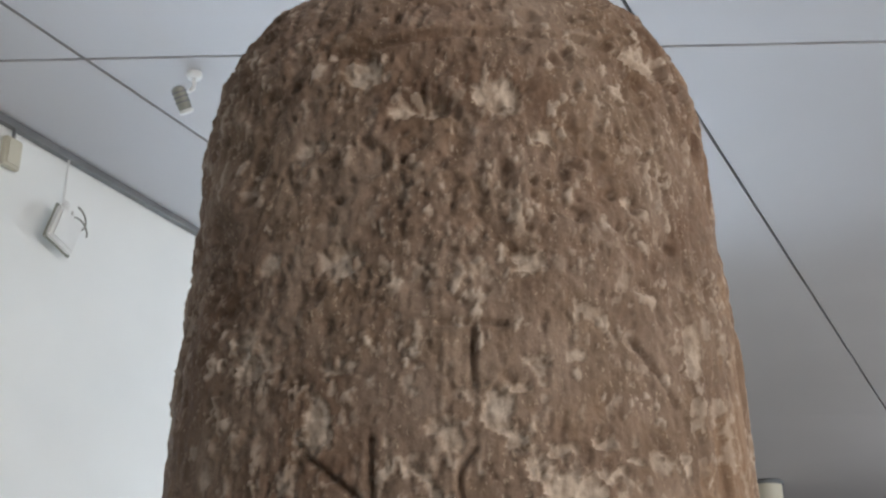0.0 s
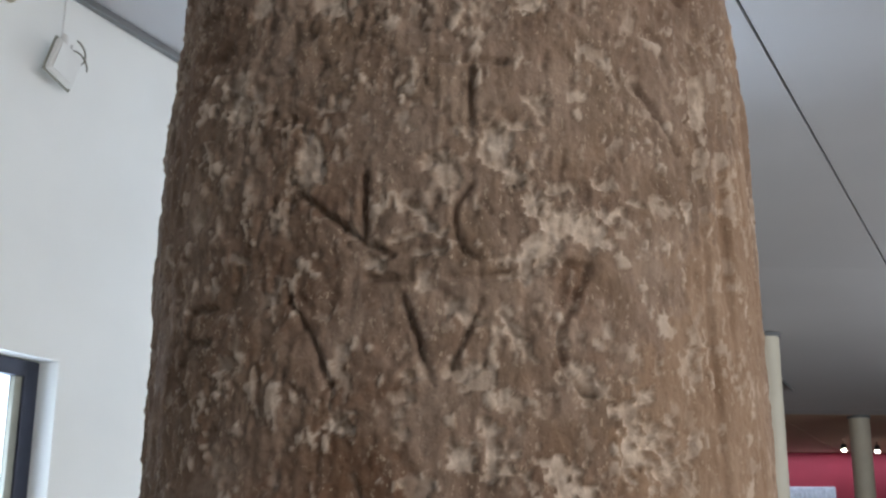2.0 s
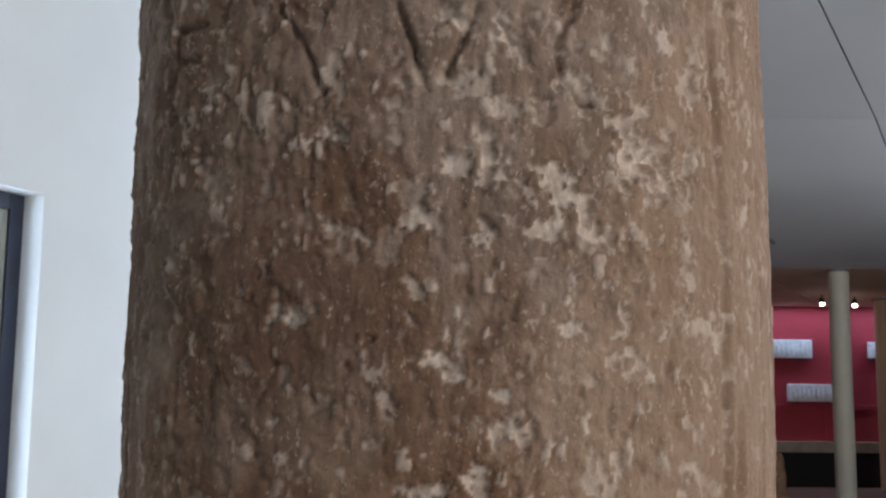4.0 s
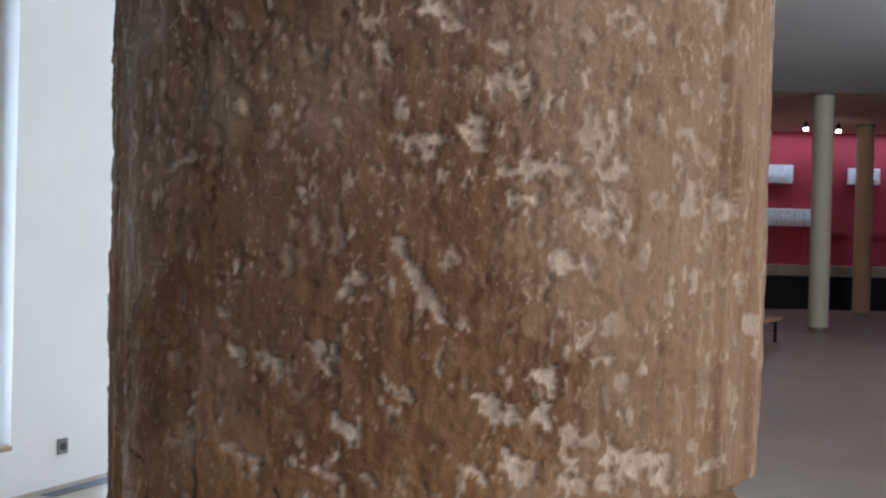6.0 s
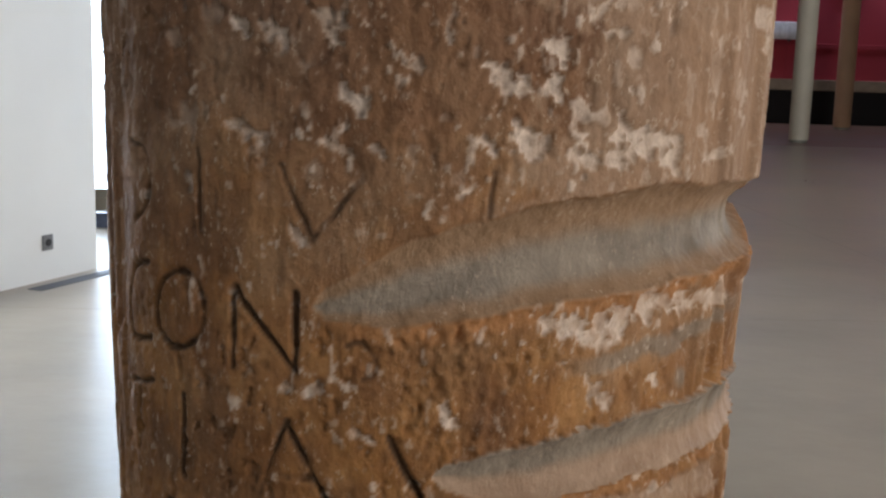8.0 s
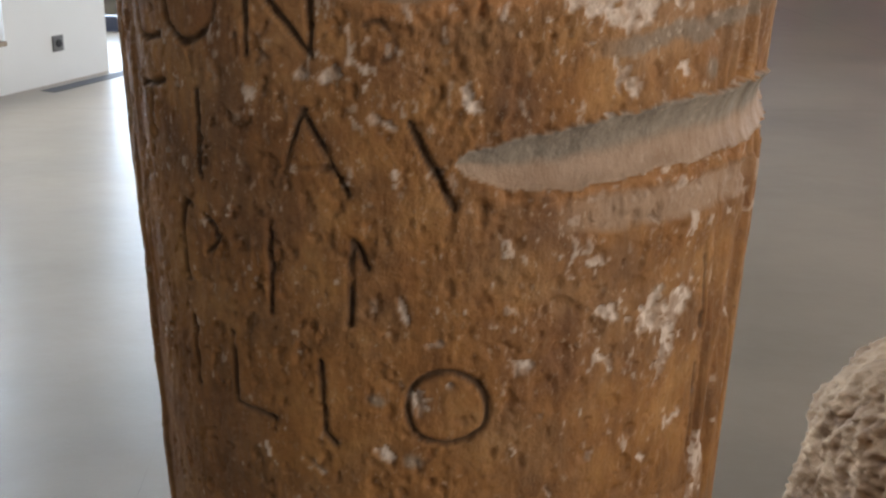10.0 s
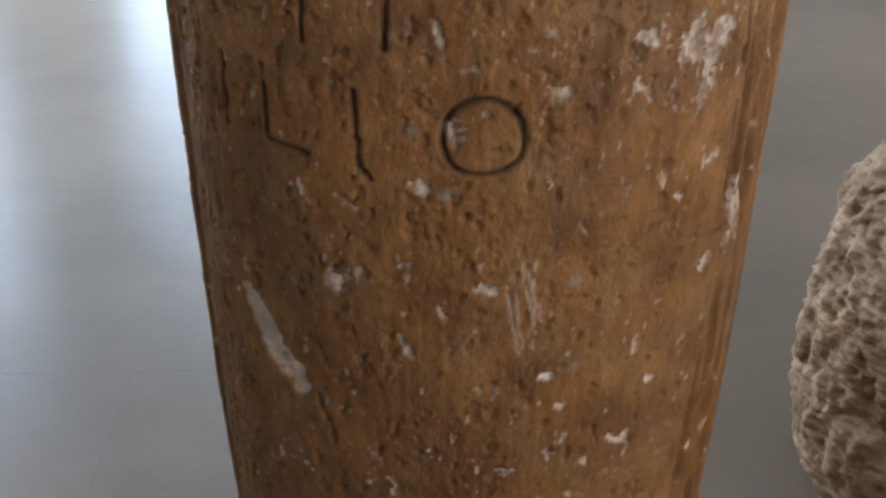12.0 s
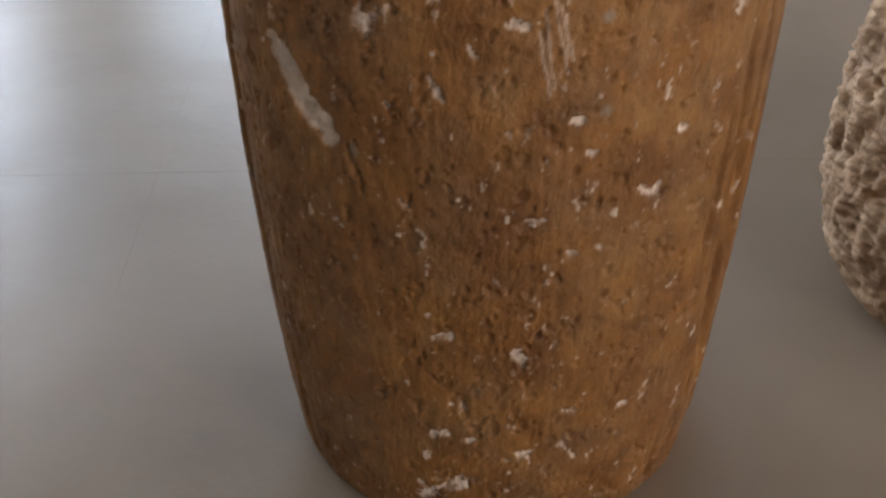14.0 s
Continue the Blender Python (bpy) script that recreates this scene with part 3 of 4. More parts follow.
def small_flakes():
    """The many smaller bare flakes, strewn over the face by chance: more of them on the shaft than at the foot."""
    dice = random.Random(77)
    found = []
    for low, high, count in ((0.3, 0.7, 24), (0.7, 1, 23), (1, 1.2, 14), (1.2, 1.4, 17), (1.4, 1.7, 44), (1.7, 1.9, 26), (1.9, 2.17, 29)):
        for _ in range(count):
            a, h = min(60, max(-54, dice.gauss(5, 26))), dice.uniform(low, high)
            length, width = dice.lognormvariate(2.41, 0.70), min(9.0, dice.lognormvariate(1.38, 0.35))
            if high <= 1.2:     # the polished foot has smaller ones
                length, width = 0.7 * length, 0.7 * width
            tilt = dice.uniform(-1.3, 0.4)
            found.append((a, h, a + math.degrees(length * math.cos(tilt) / 290), h + length * math.sin(tilt) / 1000, width))
    return found

PALE_STREAK = [(-48.6, 0.772, 10, 10), (-46.6, 0.762, 14, 14), (-44.9, 0.751, 17, 15), (-43.0, 0.735, 17, 16), (-40.7, 0.720, 18, 14), (-38.0, 0.708, 17, 13), (-36.2, 0.696, 10, 10)]


def hash01(ix, iy, iz, seed):
    h = (ix.astype(np.int64) * 374761393 + iy.astype(np.int64) * 668265263 + iz.astype(np.int64) * 2147483647 + seed * 974634777) & 0xFFFFFFFF
    h = ((h ^ (h >> 13)) * 1274126177) & 0xFFFFFFFF
    h = ((h ^ (h >> 16)) * 2246822519) & 0xFFFFFFFF
    return ((h ^ (h >> 15)) & 0xFFFFFF) / float(0xFFFFFF)


def vnoise(x, y, z, seed=0):
    """Smooth value noise, 0 to 1."""
    ix, iy, iz = np.floor(x), np.floor(y), np.floor(z)
    fx, fy, fz = x - ix, y - iy, z - iz
    fx, fy, fz = (f * f * f * (f * (f * 6 - 15) + 10) for f in (fx, fy, fz))
    out = 0
    for a in (0, 1):
        for b in (0, 1):
            for c_ in (0, 1):
                w = (fx if a else 1 - fx) * (fy if b else 1 - fy) * (fz if c_ else 1 - fz)
                out = out + w * hash01(ix + a, iy + b, iz + c_, seed)
    return out


def fbm(x, y, z, octaves=4, seed=0, gain=0.5):
    out, amp, tot = 0, 1.0, 0
    for k in range(octaves):
        out = out + amp * vnoise(x * 2 ** k, y * 2 ** k, z * 2 ** k, seed + k)
        tot += amp
        amp *= gain
    return out / tot


def pits(u, v, cell, seed, keep):
    """Round hollows scattered over a sheet: 0 outside, 1 at a hollow's middle."""
    x, y = u / cell, v / cell
    ix, iy = np.floor(x), np.floor(y)
    out = np.zeros_like(x)
    zero = np.zeros_like(ix)
    for a in (-1, 0, 1):
        for b in (-1, 0, 1):
            cx, cy = ix + a, iy + b
            px, py = cx + hash01(cx, cy, zero, seed), cy + hash01(cx, cy, zero, seed + 1)
            rad = 0.18 + 0.42 * hash01(cx, cy, zero, seed + 2) ** 2
            el = 0.65 + 0.8 * hash01(cx, cy, zero, seed + 3)
            on = hash01(cx, cy, zero, seed + 4) < keep
            d = np.sqrt(((x - px) * el) ** 2 + ((y - py) / el) ** 2) / rad
            out = np.maximum(out, np.where(on, np.clip(1 - d * d, 0, 1), 0))
    return out


def smooth01(a, lo, hi):
    k = np.clip((a - lo) / (hi - lo), 0, 1)
    return k * k * (3 - 2 * k)


def carve(th, z, strokes, width):
    """How deep in a cut the places lie: 1 in the middle of a stroke, 0 outside."""
    out = np.zeros_like(z)
    for s in strokes:
        if len(s) > 4:                      # round letters
            pts = [s[0]] + s + [s[-1]]
            s = []
            for p0, p1, p2, p3 in zip(pts, pts[1:], pts[2:], pts[3:]):
                for k in (0, 0.25, 0.5, 0.75):
                    s.append(tuple(0.5 * (2 * b + (c_ - a) * k + (2 * a - 5 * b + 4 * c_ - e) * k * k + (3 * b - a - 3 * c_ + e) * k ** 3) for a, b, c_, e in zip(p0, p1, p2, p3)))
            s.append(pts[-1])
        for (a0, z0), (a1, z1) in zip(s, s[1:]):
            x0, x1 = radians(a0) * 0.3, radians(a1) * 0.3
            sel = (th * 0.3 > min(x0, x1) - 0.02) & (th * 0.3 < max(x0, x1) + 0.02) & (z > min(z0, z1) - 0.02) & (z < max(z0, z1) + 0.02)
            x, y = th[sel] * 0.3, z[sel]
            dx, dy = x1 - x0, z1 - z0
            k = np.clip(((x - x0) * dx + (y - z0) * dy) / (dx * dx + dy * dy), 0, 1)
            d = np.hypot(x - x0 - k * dx, y - z0 - k * dy) / width
            out[sel] = np.maximum(out[sel], np.clip(1 - d, 0, 1))
    return out


def milestone():
    front = np.arange(-104, 104.01, 0.40)
    back = np.linspace(104, 256, 72)[1:-1]
    th1 = np.radians(np.concatenate([front, back]))
    zs = np.concatenate([np.arange(SUNK, 2.5, 0.0021), np.linspace(2.5, 2.64, 110)])
    th, z = np.meshgrid(th1, zs)
    nz, nt = th.shape
    th, z = th.ravel(), z.ravel()
    r0 = np.interp(z, PROFILE_Z, PROFILE_R)
    X, Y = r0 * np.sin(th), -r0 * np.cos(th)
    u = th * 0.29
    # warped sheet co-ordinates, so that nothing repeats or runs straight
    wu = u + 0.012 * (fbm(X * 40, Y * 40, z * 40, 2, 91) - 0.5)
    wz = z + 0.012 * (fbm(X * 40, Y * 40, z * 40, 2, 95) - 0.5)
    rough = np.maximum(smooth01(z + 0.25 * (fbm(X * 5, Y * 5, z * 5, 3, 5) - 0.5), 1.15, 2.15), 0.42 * smooth01(z, 1.30, 1.42))      # coarse at the head, worn smooth at the foot
    head = smooth01(z + 0.1 * (fbm(X * 9, Y * 9, z * 9, 2, 15) - 0.5), 2.12, 2.32)

    # pale bare patches with ragged edges
    pale = np.zeros_like(z)
    rag = 0.8 * (fbm(X * 70, Y * 70, z * 50, 4, 21, 0.78) - 0.5) + 0.35 * (fbm(X * 24, Y * 24, z * 18, 2, 27) - 0.5)
    for a, h, ru, rz in PALE_TOP:
        ru, rz = 0.95 * ru / 1000, 0.95 * rz / 1000
        sel = (np.abs(z - h) < 3 * rz + 0.02) & (np.abs(th - radians(a)) * 0.29 < 3 * ru + 0.02)
        d = np.sqrt(((th[sel] - radians(a)) * 0.29 / ru) ** 2 + ((z[sel] - h) / rz) ** 2)
        pale[sel] = np.maximum(pale[sel], 1.02 - d * 0.72 + 1.9 * rag[sel])
    fray = fbm(X * 150, Y * 150, z * 110, 3, 23, 0.7) - 0.5
    bend_u, bend_z = (fbm(X * 75, Y * 75, z * 75, 3, seed, 0.7) - 0.5 for seed in (171, 181))
    for rows in (FLAKES, small_flakes()):
        for a0, h0, a1, h1, w in rows:
            w, x0, x1 = 1.1 * w / 1000, radians(a0) * 0.29, radians(a1) * 0.29
            sel = (z > min(h0, h1) - 3 * w) & (z < max(h0, h1) + 3 * w) & (th * 0.29 > min(x0, x1) - 3 * w) & (th * 0.29 < max(x0, x1) + 3 * w)
            x, y = th[sel] * 0.29 + 4.2 * w * bend_u[sel], z[sel] + 4.2 * w * bend_z[sel]
            k = np.clip(((x - x0) * (x1 - x0) + (y - h0) * (h1 - h0)) / ((x1 - x0) ** 2 + (h1 - h0) ** 2 + 1e-9), 0, 1)
            d = np.hypot(x - x0 - k * (x1 - x0), y - h0 - k * (h1 - h0)) / w
            ragged = min(1.0, w / 0.008)
            pale[sel] = np.maximum(pale[sel], 1.0 - 0.58 * d + (0.4 + 0.9 * ragged) * rag[sel] + 1.15 * fray[sel])
    pale = smooth01(pale, 0.34, 0.56)
    solid = np.zeros_like(z)
    for a, h, ru, rz in PALE_STREAK:
        solid = np.maximum(solid, 1.3 - np.sqrt(((th - radians(a)) * 290 / ru) ** 2 + ((z - h) * 1000 / rz) ** 2) + 0.8 * rag)
    solid = smooth01(solid, 0.2, 0.5)
    # small scattered flecks, mostly lying upright
    lean = z + 0.5 * u * (fbm(X * 3, Y * 3, z * 3, 2, 31) - 0.4)
    fl = fbm(X * 95, Y * 95, lean * 58, 3, 33, 0.6)
    crowd = fbm(X * 9, Y * 9, z * 9, 2, 35)
    thin = 0.722 - 0.04 * rough - 0.016 * smooth01(z, 1.3, 1.45) - 0.09 * (crowd - 0.45) - 0.012 * smooth01(th, 0.1, 0.7) + 0.055 * smooth01(1.12 - z, 0, 0.2)
    dark_side = smooth01(-np.degrees(th), -8, 8) * smooth01(z, 1.3, 1.42) * smooth01(2.0 - z, 0, 0.2)
    thin = thin + 0.024 * dark_side
    strength = 0.35 + 0.65 * smooth01(fbm(X * 33, Y * 33, z * 33, 2, 36), 0.35, 0.65)
    fleck = smooth01(fl, thin - 0.012, thin + 0.03) * strength
    fl2 = fbm(X * 210, Y * 210, lean * 140, 2, 37, 0.55)
    few = 0.81 + 0.02 * dark_side - 0.10 * crowd + 0.06 * smooth01(1.2 - z, 0, 0.2)
    fleck = np.maximum(fleck, 0.7 * smooth01(fl2, few - 0.02, few + 0.05) * strength)
    skinned = pale.copy()
    crumb = smooth01(fbm(X * 125, Y * 125, z * 100, 3, 39, 0.6), 0.40, 0.55)
    keep = np.interp(z, [0.9, 1.35], [0.3, 0.66])
    pale = np.maximum(pale * (keep + (1 - keep) * crumb), 0.75 * fleck)
    pale = np.maximum(pale, 0.8 * solid)
    skinned = np.maximum(skinned, solid)

    broken = 0.3 + 0.7 * smooth01(fbm(X * 13, Y * 13, z * 13, 3, 45), 0.42, 0.60)
    d = 0.010 * (fbm(X * 4, Y * 4, z * 3, 3, 1) - 0.5)
    d += (0.0025 + 0.0045 * rough) * (fbm(X * 22, Y * 22, z * 16, 4, 2, 0.55) - 0.5)
    d += (0.0014 + broken * (0.0044 * rough + 0.0042 * head)) * (fbm(X * 80, Y * 80, z * 62, 3, 3, 0.65) - 0.5)
    d += (0.0006 + 0.0016 * rough * broken) * (fbm(X * 210, Y * 210, z * 180, 2, 4, 0.6) - 0.5)
    for cell, seed, keep, deep in ((0.034, 40, 0.45, 0.0075), (0.019, 50, 0.5, 0.0042), (0.0105, 60, 0.4, 0.0022)):
        p = pits(wu, wz, cell, seed, keep)
        amount = (0.14 + 0.40 * rough * broken + 0.65 * head) * deep
        d -= amount * p
    # sharp-edged chips in the skin of the shaft, and small deep pits in the polished foot
    shaft = smooth01(z, 1.33, 1.42) * (1 - 0.7 * head)
    chip = smooth01(fbm(X * 62 + 3, Y * 62, lean * 46, 3, 121, 0.62), 0.635, 0.655) * shaft
    d -= 0.0024 * chip * (0.7 + 0.6 * fbm(X * 120, Y * 120, z * 90, 2, 125))
    pale = np.maximum(pale, (0.6 - 0.3 * dark_side) * chip * smooth01(fbm(X * 28, Y * 28, z * 22, 2, 127), 0.42, 0.6))
    spall = smooth01(fbm(X * 85, Y * 85, z * 70, 3, 131, 0.6), 0.68, 0.72) * smooth01(1.3 - z, 0, 0.06)
    d -= 0.0030 * spall
    for cell, seed, keep, deep in ((0.016, 141, 0.08, 0.0030), (0.0105, 151, 0.08, 0.0018)):
        d -= deep * smooth01(pits(wu, wz, cell, seed, keep), 0, 0.5) * smooth01(1.3 - z, 0, 0.06) * smooth01(crowd, 0.35, 0.55)
    # the patches are broken a little into the skin, with a crumbly floor
    d -= skinned * (0.0030 + 0.002 * rough) * (0.6 + 0.8 * fbm(X * 100, Y * 100, z * 100, 3, 71, 0.6))
    d += fleck * (0.0010 + 0.0015 * rough)
    # long upright ridges and splits towards the sides
    side = smooth01(th, 0.60, 0.92) + 0.45 * smooth01(-th, 0.98, 1.15)
    d *= 1 - 0.5 * np.clip(side, 0, 1)
    pale = pale * (1 - 0.2 * np.clip(side, 0, 1))
    d += 0.0035 * smooth01(th, 0.6, 0.95) * smooth01(z, 1.2, 1.5)
    d -= 0.0090 * side * smooth01(fbm(X * 50, Y * 50, z * 2.2, 2, 77), 0.47, 0.62)
    d -= (0.0004 + 0.0003 * shaft) * smooth01(fbm(u * 200, u * 0, z * 13, 3, 79), 0.45, 0.72)
    bow = np.degrees(th) + 1.2 * np.sin(z * 4.1)
    d -= (0.007 * np.exp(-((bow + 66) / 1.1) ** 2) + 0.005 * np.exp(-((bow + 71) / 1.3) ** 2)) * smooth01(z, 1.18, 1.3) * smooth01(2.05 - z, 0, 0.2)
    # broken shoulder at the head
    d += head * 0.018 * (fbm(X * 11, Y * 11, z * 11, 3, 85) - 0.5)
    d -= 0.010 * smooth01(0.009 - np.abs(z - 2.488 - 0.01 * np.sin(th * 3)), 0, 0.009) * smooth01(fbm(X * 14, Y * 14, z * 3, 2, 87), 0.35, 0.55)
    hol = np.clip(1 - ((th + 0.10) * 0.29 / 0.03) ** 2 - ((z - 2.407 - 0.25 * (th + 0.1) * -0.29) / 0.013) ** 2, 0, 1)
    d -= 0.014 * hol

    # two worn troughs that run up round the side
    wob = 0.009 * (fbm(X * 38, Y * 38, z * 30, 4, 66, 0.6) - 0.5)
    deg = np.degrees(th)
    c1 = np.interp(deg, [-19, -7, 4, 16, 31, 52, 80], [1.273, 1.292, 1.306, 1.318, 1.325, 1.327, 1.325])
    h1 = np.interp(deg, [-19.5, -17.5, -7, 4, 16, 31, 52, 80, 95], [0.001, 0.012, 0.032, 0.037, 0.039, 0.041, 0.036, 0.033, 0.002])
    q1 = (z - c1 + wob) / h1
    g1 = np.clip(1 - q1 * q1, 0, 1) ** 0.8 * (deg > -19.4)
    deep1 = np.interp(deg, [-19, 0, 30, 60], [0.006, 0.014, 0.024, 0.026])
    c2 = np.interp(deg, [-1, 6, 14, 23, 33, 55, 80], [1.1485, 1.148, 1.150, 1.155, 1.161, 1.162, 1.162])
    h2 = np.interp(deg, [-2, -0.4, 6, 14, 23, 33, 56, 75, 90], [0.001, 0.010, 0.019, 0.023, 0.026, 0.025, 0.026, 0.02, 0.001])
    q2 = (z - c2 + wob) / h2
    g2 = np.clip(1 - q2 * q2, 0, 1) ** 0.8 * (deg > -1.9)
    deep2 = np.interp(deg, [-1, 20, 55], [0.005, 0.012, 0.010])
    # between and below the troughs the skin is flaked away
    flake = smooth01(np.interp(deg, [-20, 0, 20, 60], [0, 0.5, 1, 1]) * smooth01(z, 1.07, 1.16) * smooth01(1.31 - z, 0, 0.05) + 1.3 * rag, 0.35, 0.75)
    trough = np.maximum(g1 > 0.02, g2 > 0.02)
    d = np.where(trough, d * 0.2, d)
    d -= 0.005 * flake * (~trough)
    d -= deep1 * g1 + deep2 * g2
    wear = np.maximum(smooth01(g1, 0, 0.25), smooth01(g2, 0, 0.25))
    grey = np.maximum(smooth01(g1, 0, 0.2) * smooth01(q1, -0.8, -0.45) * (1 - smooth01(q1, 0.0, 0.5)), smooth01(g2, 0, 0.2) * smooth01(q2, -0.3, 0.25))
    for a, h, ru, rz in GREY_SPOTS:
        spot = np.clip(1.2 - np.sqrt(((th - radians(a)) * 290 / ru) ** 2 + ((z - h) * 1000 / rz) ** 2) + rag, 0, 1)
        grey = np.maximum(grey, 0.7 * smooth01(spot, 0.2, 0.9))
    orange = np.maximum(smooth01(1 - np.abs(q1 + 1.05) / 0.45, 0, 0.6) * smooth01(deg, -19, -12) * (np.abs(deg) < 90), 0.6 * smooth01(1 - np.abs(q2 + 1.25) / 0.5, 0, 0.7) * smooth01(deg, -1, 6))
    orange = orange * (1 - smooth01(g1, 0.2, 0.6)) * smooth01(0.62 + rag * 1.2 - pale * 0.1, 0.35, 0.7)
    # skin rubbed to a lighter tan on one side of a ragged edge
    edge = np.interp(z, [1.30, 1.38, 1.45, 1.55, 1.70, 1.88, 2.02, 2.2], [2, 6, 12, 4, 9, 20, 34, 60])
    tan = smooth01(deg - edge + 34 * rag + 14 * (fbm(X * 9, Y * 9, z * 9, 3, 111) - 0.5), -2, 7) * smooth01(z, 1.29, 1.36) * smooth01(80 - deg, 0, 20) * (1 - smooth01(g1, 0, 0.1))
    patina = (1 - tan) * smooth01(z, 1.33, 1.45) * smooth01(2.0 - z + 0.5 * rag, 0, 0.2) * smooth01(deg, -75, -40) * (1 - wear) * smooth01(fbm(X * 12, Y * 12, z * 9, 3, 161), 0.30, 0.52)
    tan = np.maximum(0.62 * tan, smooth01(g2, 0, 0.2) * (1 - smooth01(q2, -0.3, 0.25)))
    # a flat worn band under the second trough, and a grey scuff between the two
    b3 = smooth01(1 - np.abs(z - 1.106 + wob) / 0.018, 0, 0.5) * smooth01(deg, 11, 22) * smooth01(66 - deg, 0, 10)
    d -= 0.003 * b3
    scuff = smooth01(1 - np.abs(z - 1.232 - 0.0004 * (deg - 20) + 2 * wob) / 0.011, 0, 0.6) * smooth01(deg, 14, 26) * smooth01(70 - deg, 0, 12)
    grey = np.maximum(grey, 0.75 * scuff)
    tan = np.maximum(tan, 0.7 * b3)
    wear = np.maximum(wear, 0.5 * b3)
    pale = pale * (1 - wear)

    jt = th + 0.009 * (fbm(X * 70, Y * 70, z * 70, 2, 101) - 0.5)
    jz = z + 0.003 * (fbm(X * 70, Y * 70, z * 70, 2, 103) - 0.5)
    slim = 1.6 * (fbm(X * 30, Y * 30, z * 30, 2, 105) - 0.5)
    low = np.clip(carve(jt, jz, LOW_LETTERS + LOWER_LETTERS, 0.0042) * (1 + slim), 0, 1)
    faint = np.clip(carve(jt, jz, FAINT_LETTERS, 0.0036) * (1 + slim), 0, 1)
    scratch = carve(jt, z, SCRATCHES, 0.0021)
    high = np.clip(carve(jt, jz, HIGH_LETTERS, 0.0050) * (1 + slim), 0, 1)
    worn = 0.15 + 0.85 * smooth01(fbm(X * 34, Y * 34, z * 34, 3, 99), 0.18, 0.40)
    d -= 0.0030 * smooth01(faint, 0, 0.9) * worn + 0.0055 * smooth01(low, 0, 0.9) * worn + 0.0075 * smooth01(high, 0, 1) * worn
    pale = np.maximum(pale, 0.6 * scratch)
    # dark fill in the low cuts; in the high letters, shade painted in
    ink_shade = 0.8 * smooth01(faint, 0.15, 0.6) * worn * (1 - wear) + smooth01(low, 0.15, 0.6) * worn * (1 - wear) + 0.22 * smooth01(high, 0.25, 0.8) * worn

    foot = smooth01(SUNK + 0.02 - z, 0, 0.02)
    r = r0 + d * (1 - 0.8 * foot)
    co = np.empty((len(z) + 2, 3))
    lip = smooth01(z, 2.56, 2.64)
    co[:-2, 0], co[:-2, 1], co[:-2, 2] = r * np.sin(th), -r * np.cos(th), z + lip * (d * 0.6)
    co[-2], co[-1] = (0, 0, SUNK), (0, 0, 2.652)
    i = np.arange(nz - 1)[:, None] * nt
    j = np.arange(nt)[None, :]
    j1 = (j + 1) % nt
    quads = np.stack([i + j, i + j1, i + nt + j1, i + nt + j], -1).reshape(-1, 4)
    jj = np.arange(nt)
    last = (nz - 1) * nt
    bot = np.stack([np.full(nt, len(z)), (jj + 1) % nt, jj], -1)
    top = np.stack([np.full(nt, len(z) + 1), last + jj, last + (jj + 1) % nt], -1)
    me = bpy.data.meshes.new("milestone")
    me.vertices.add(len(co))
    me.vertices.foreach_set("co", co.ravel())
    loops = np.concatenate([quads.ravel(), bot.ravel(), top.ravel()])
    me.loops.add(len(loops))
    me.loops.foreach_set("vertex_index", loops)
    nq = len(quads)
    starts = np.concatenate([np.arange(nq) * 4, nq * 4 + np.arange(2 * nt) * 3])
    me.polygons.add(nq + 2 * nt)
    me.polygons.foreach_set("loop_start", starts)
    me.update(calc_edges=True)
    me.polygons.foreach_set("use_smooth", np.ones(nq + 2 * nt, dtype=bool))
    for name, vals in (("pale", pale), ("dark_tint", np.clip(ink_shade, 0, 1)), ("grey", grey), ("wear", wear), ("orange", orange), ("tan", tan), ("patina", np.clip(patina, 0, 1))):
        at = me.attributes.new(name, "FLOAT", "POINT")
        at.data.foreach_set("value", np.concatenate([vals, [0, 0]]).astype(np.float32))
    me.validate()
    return me


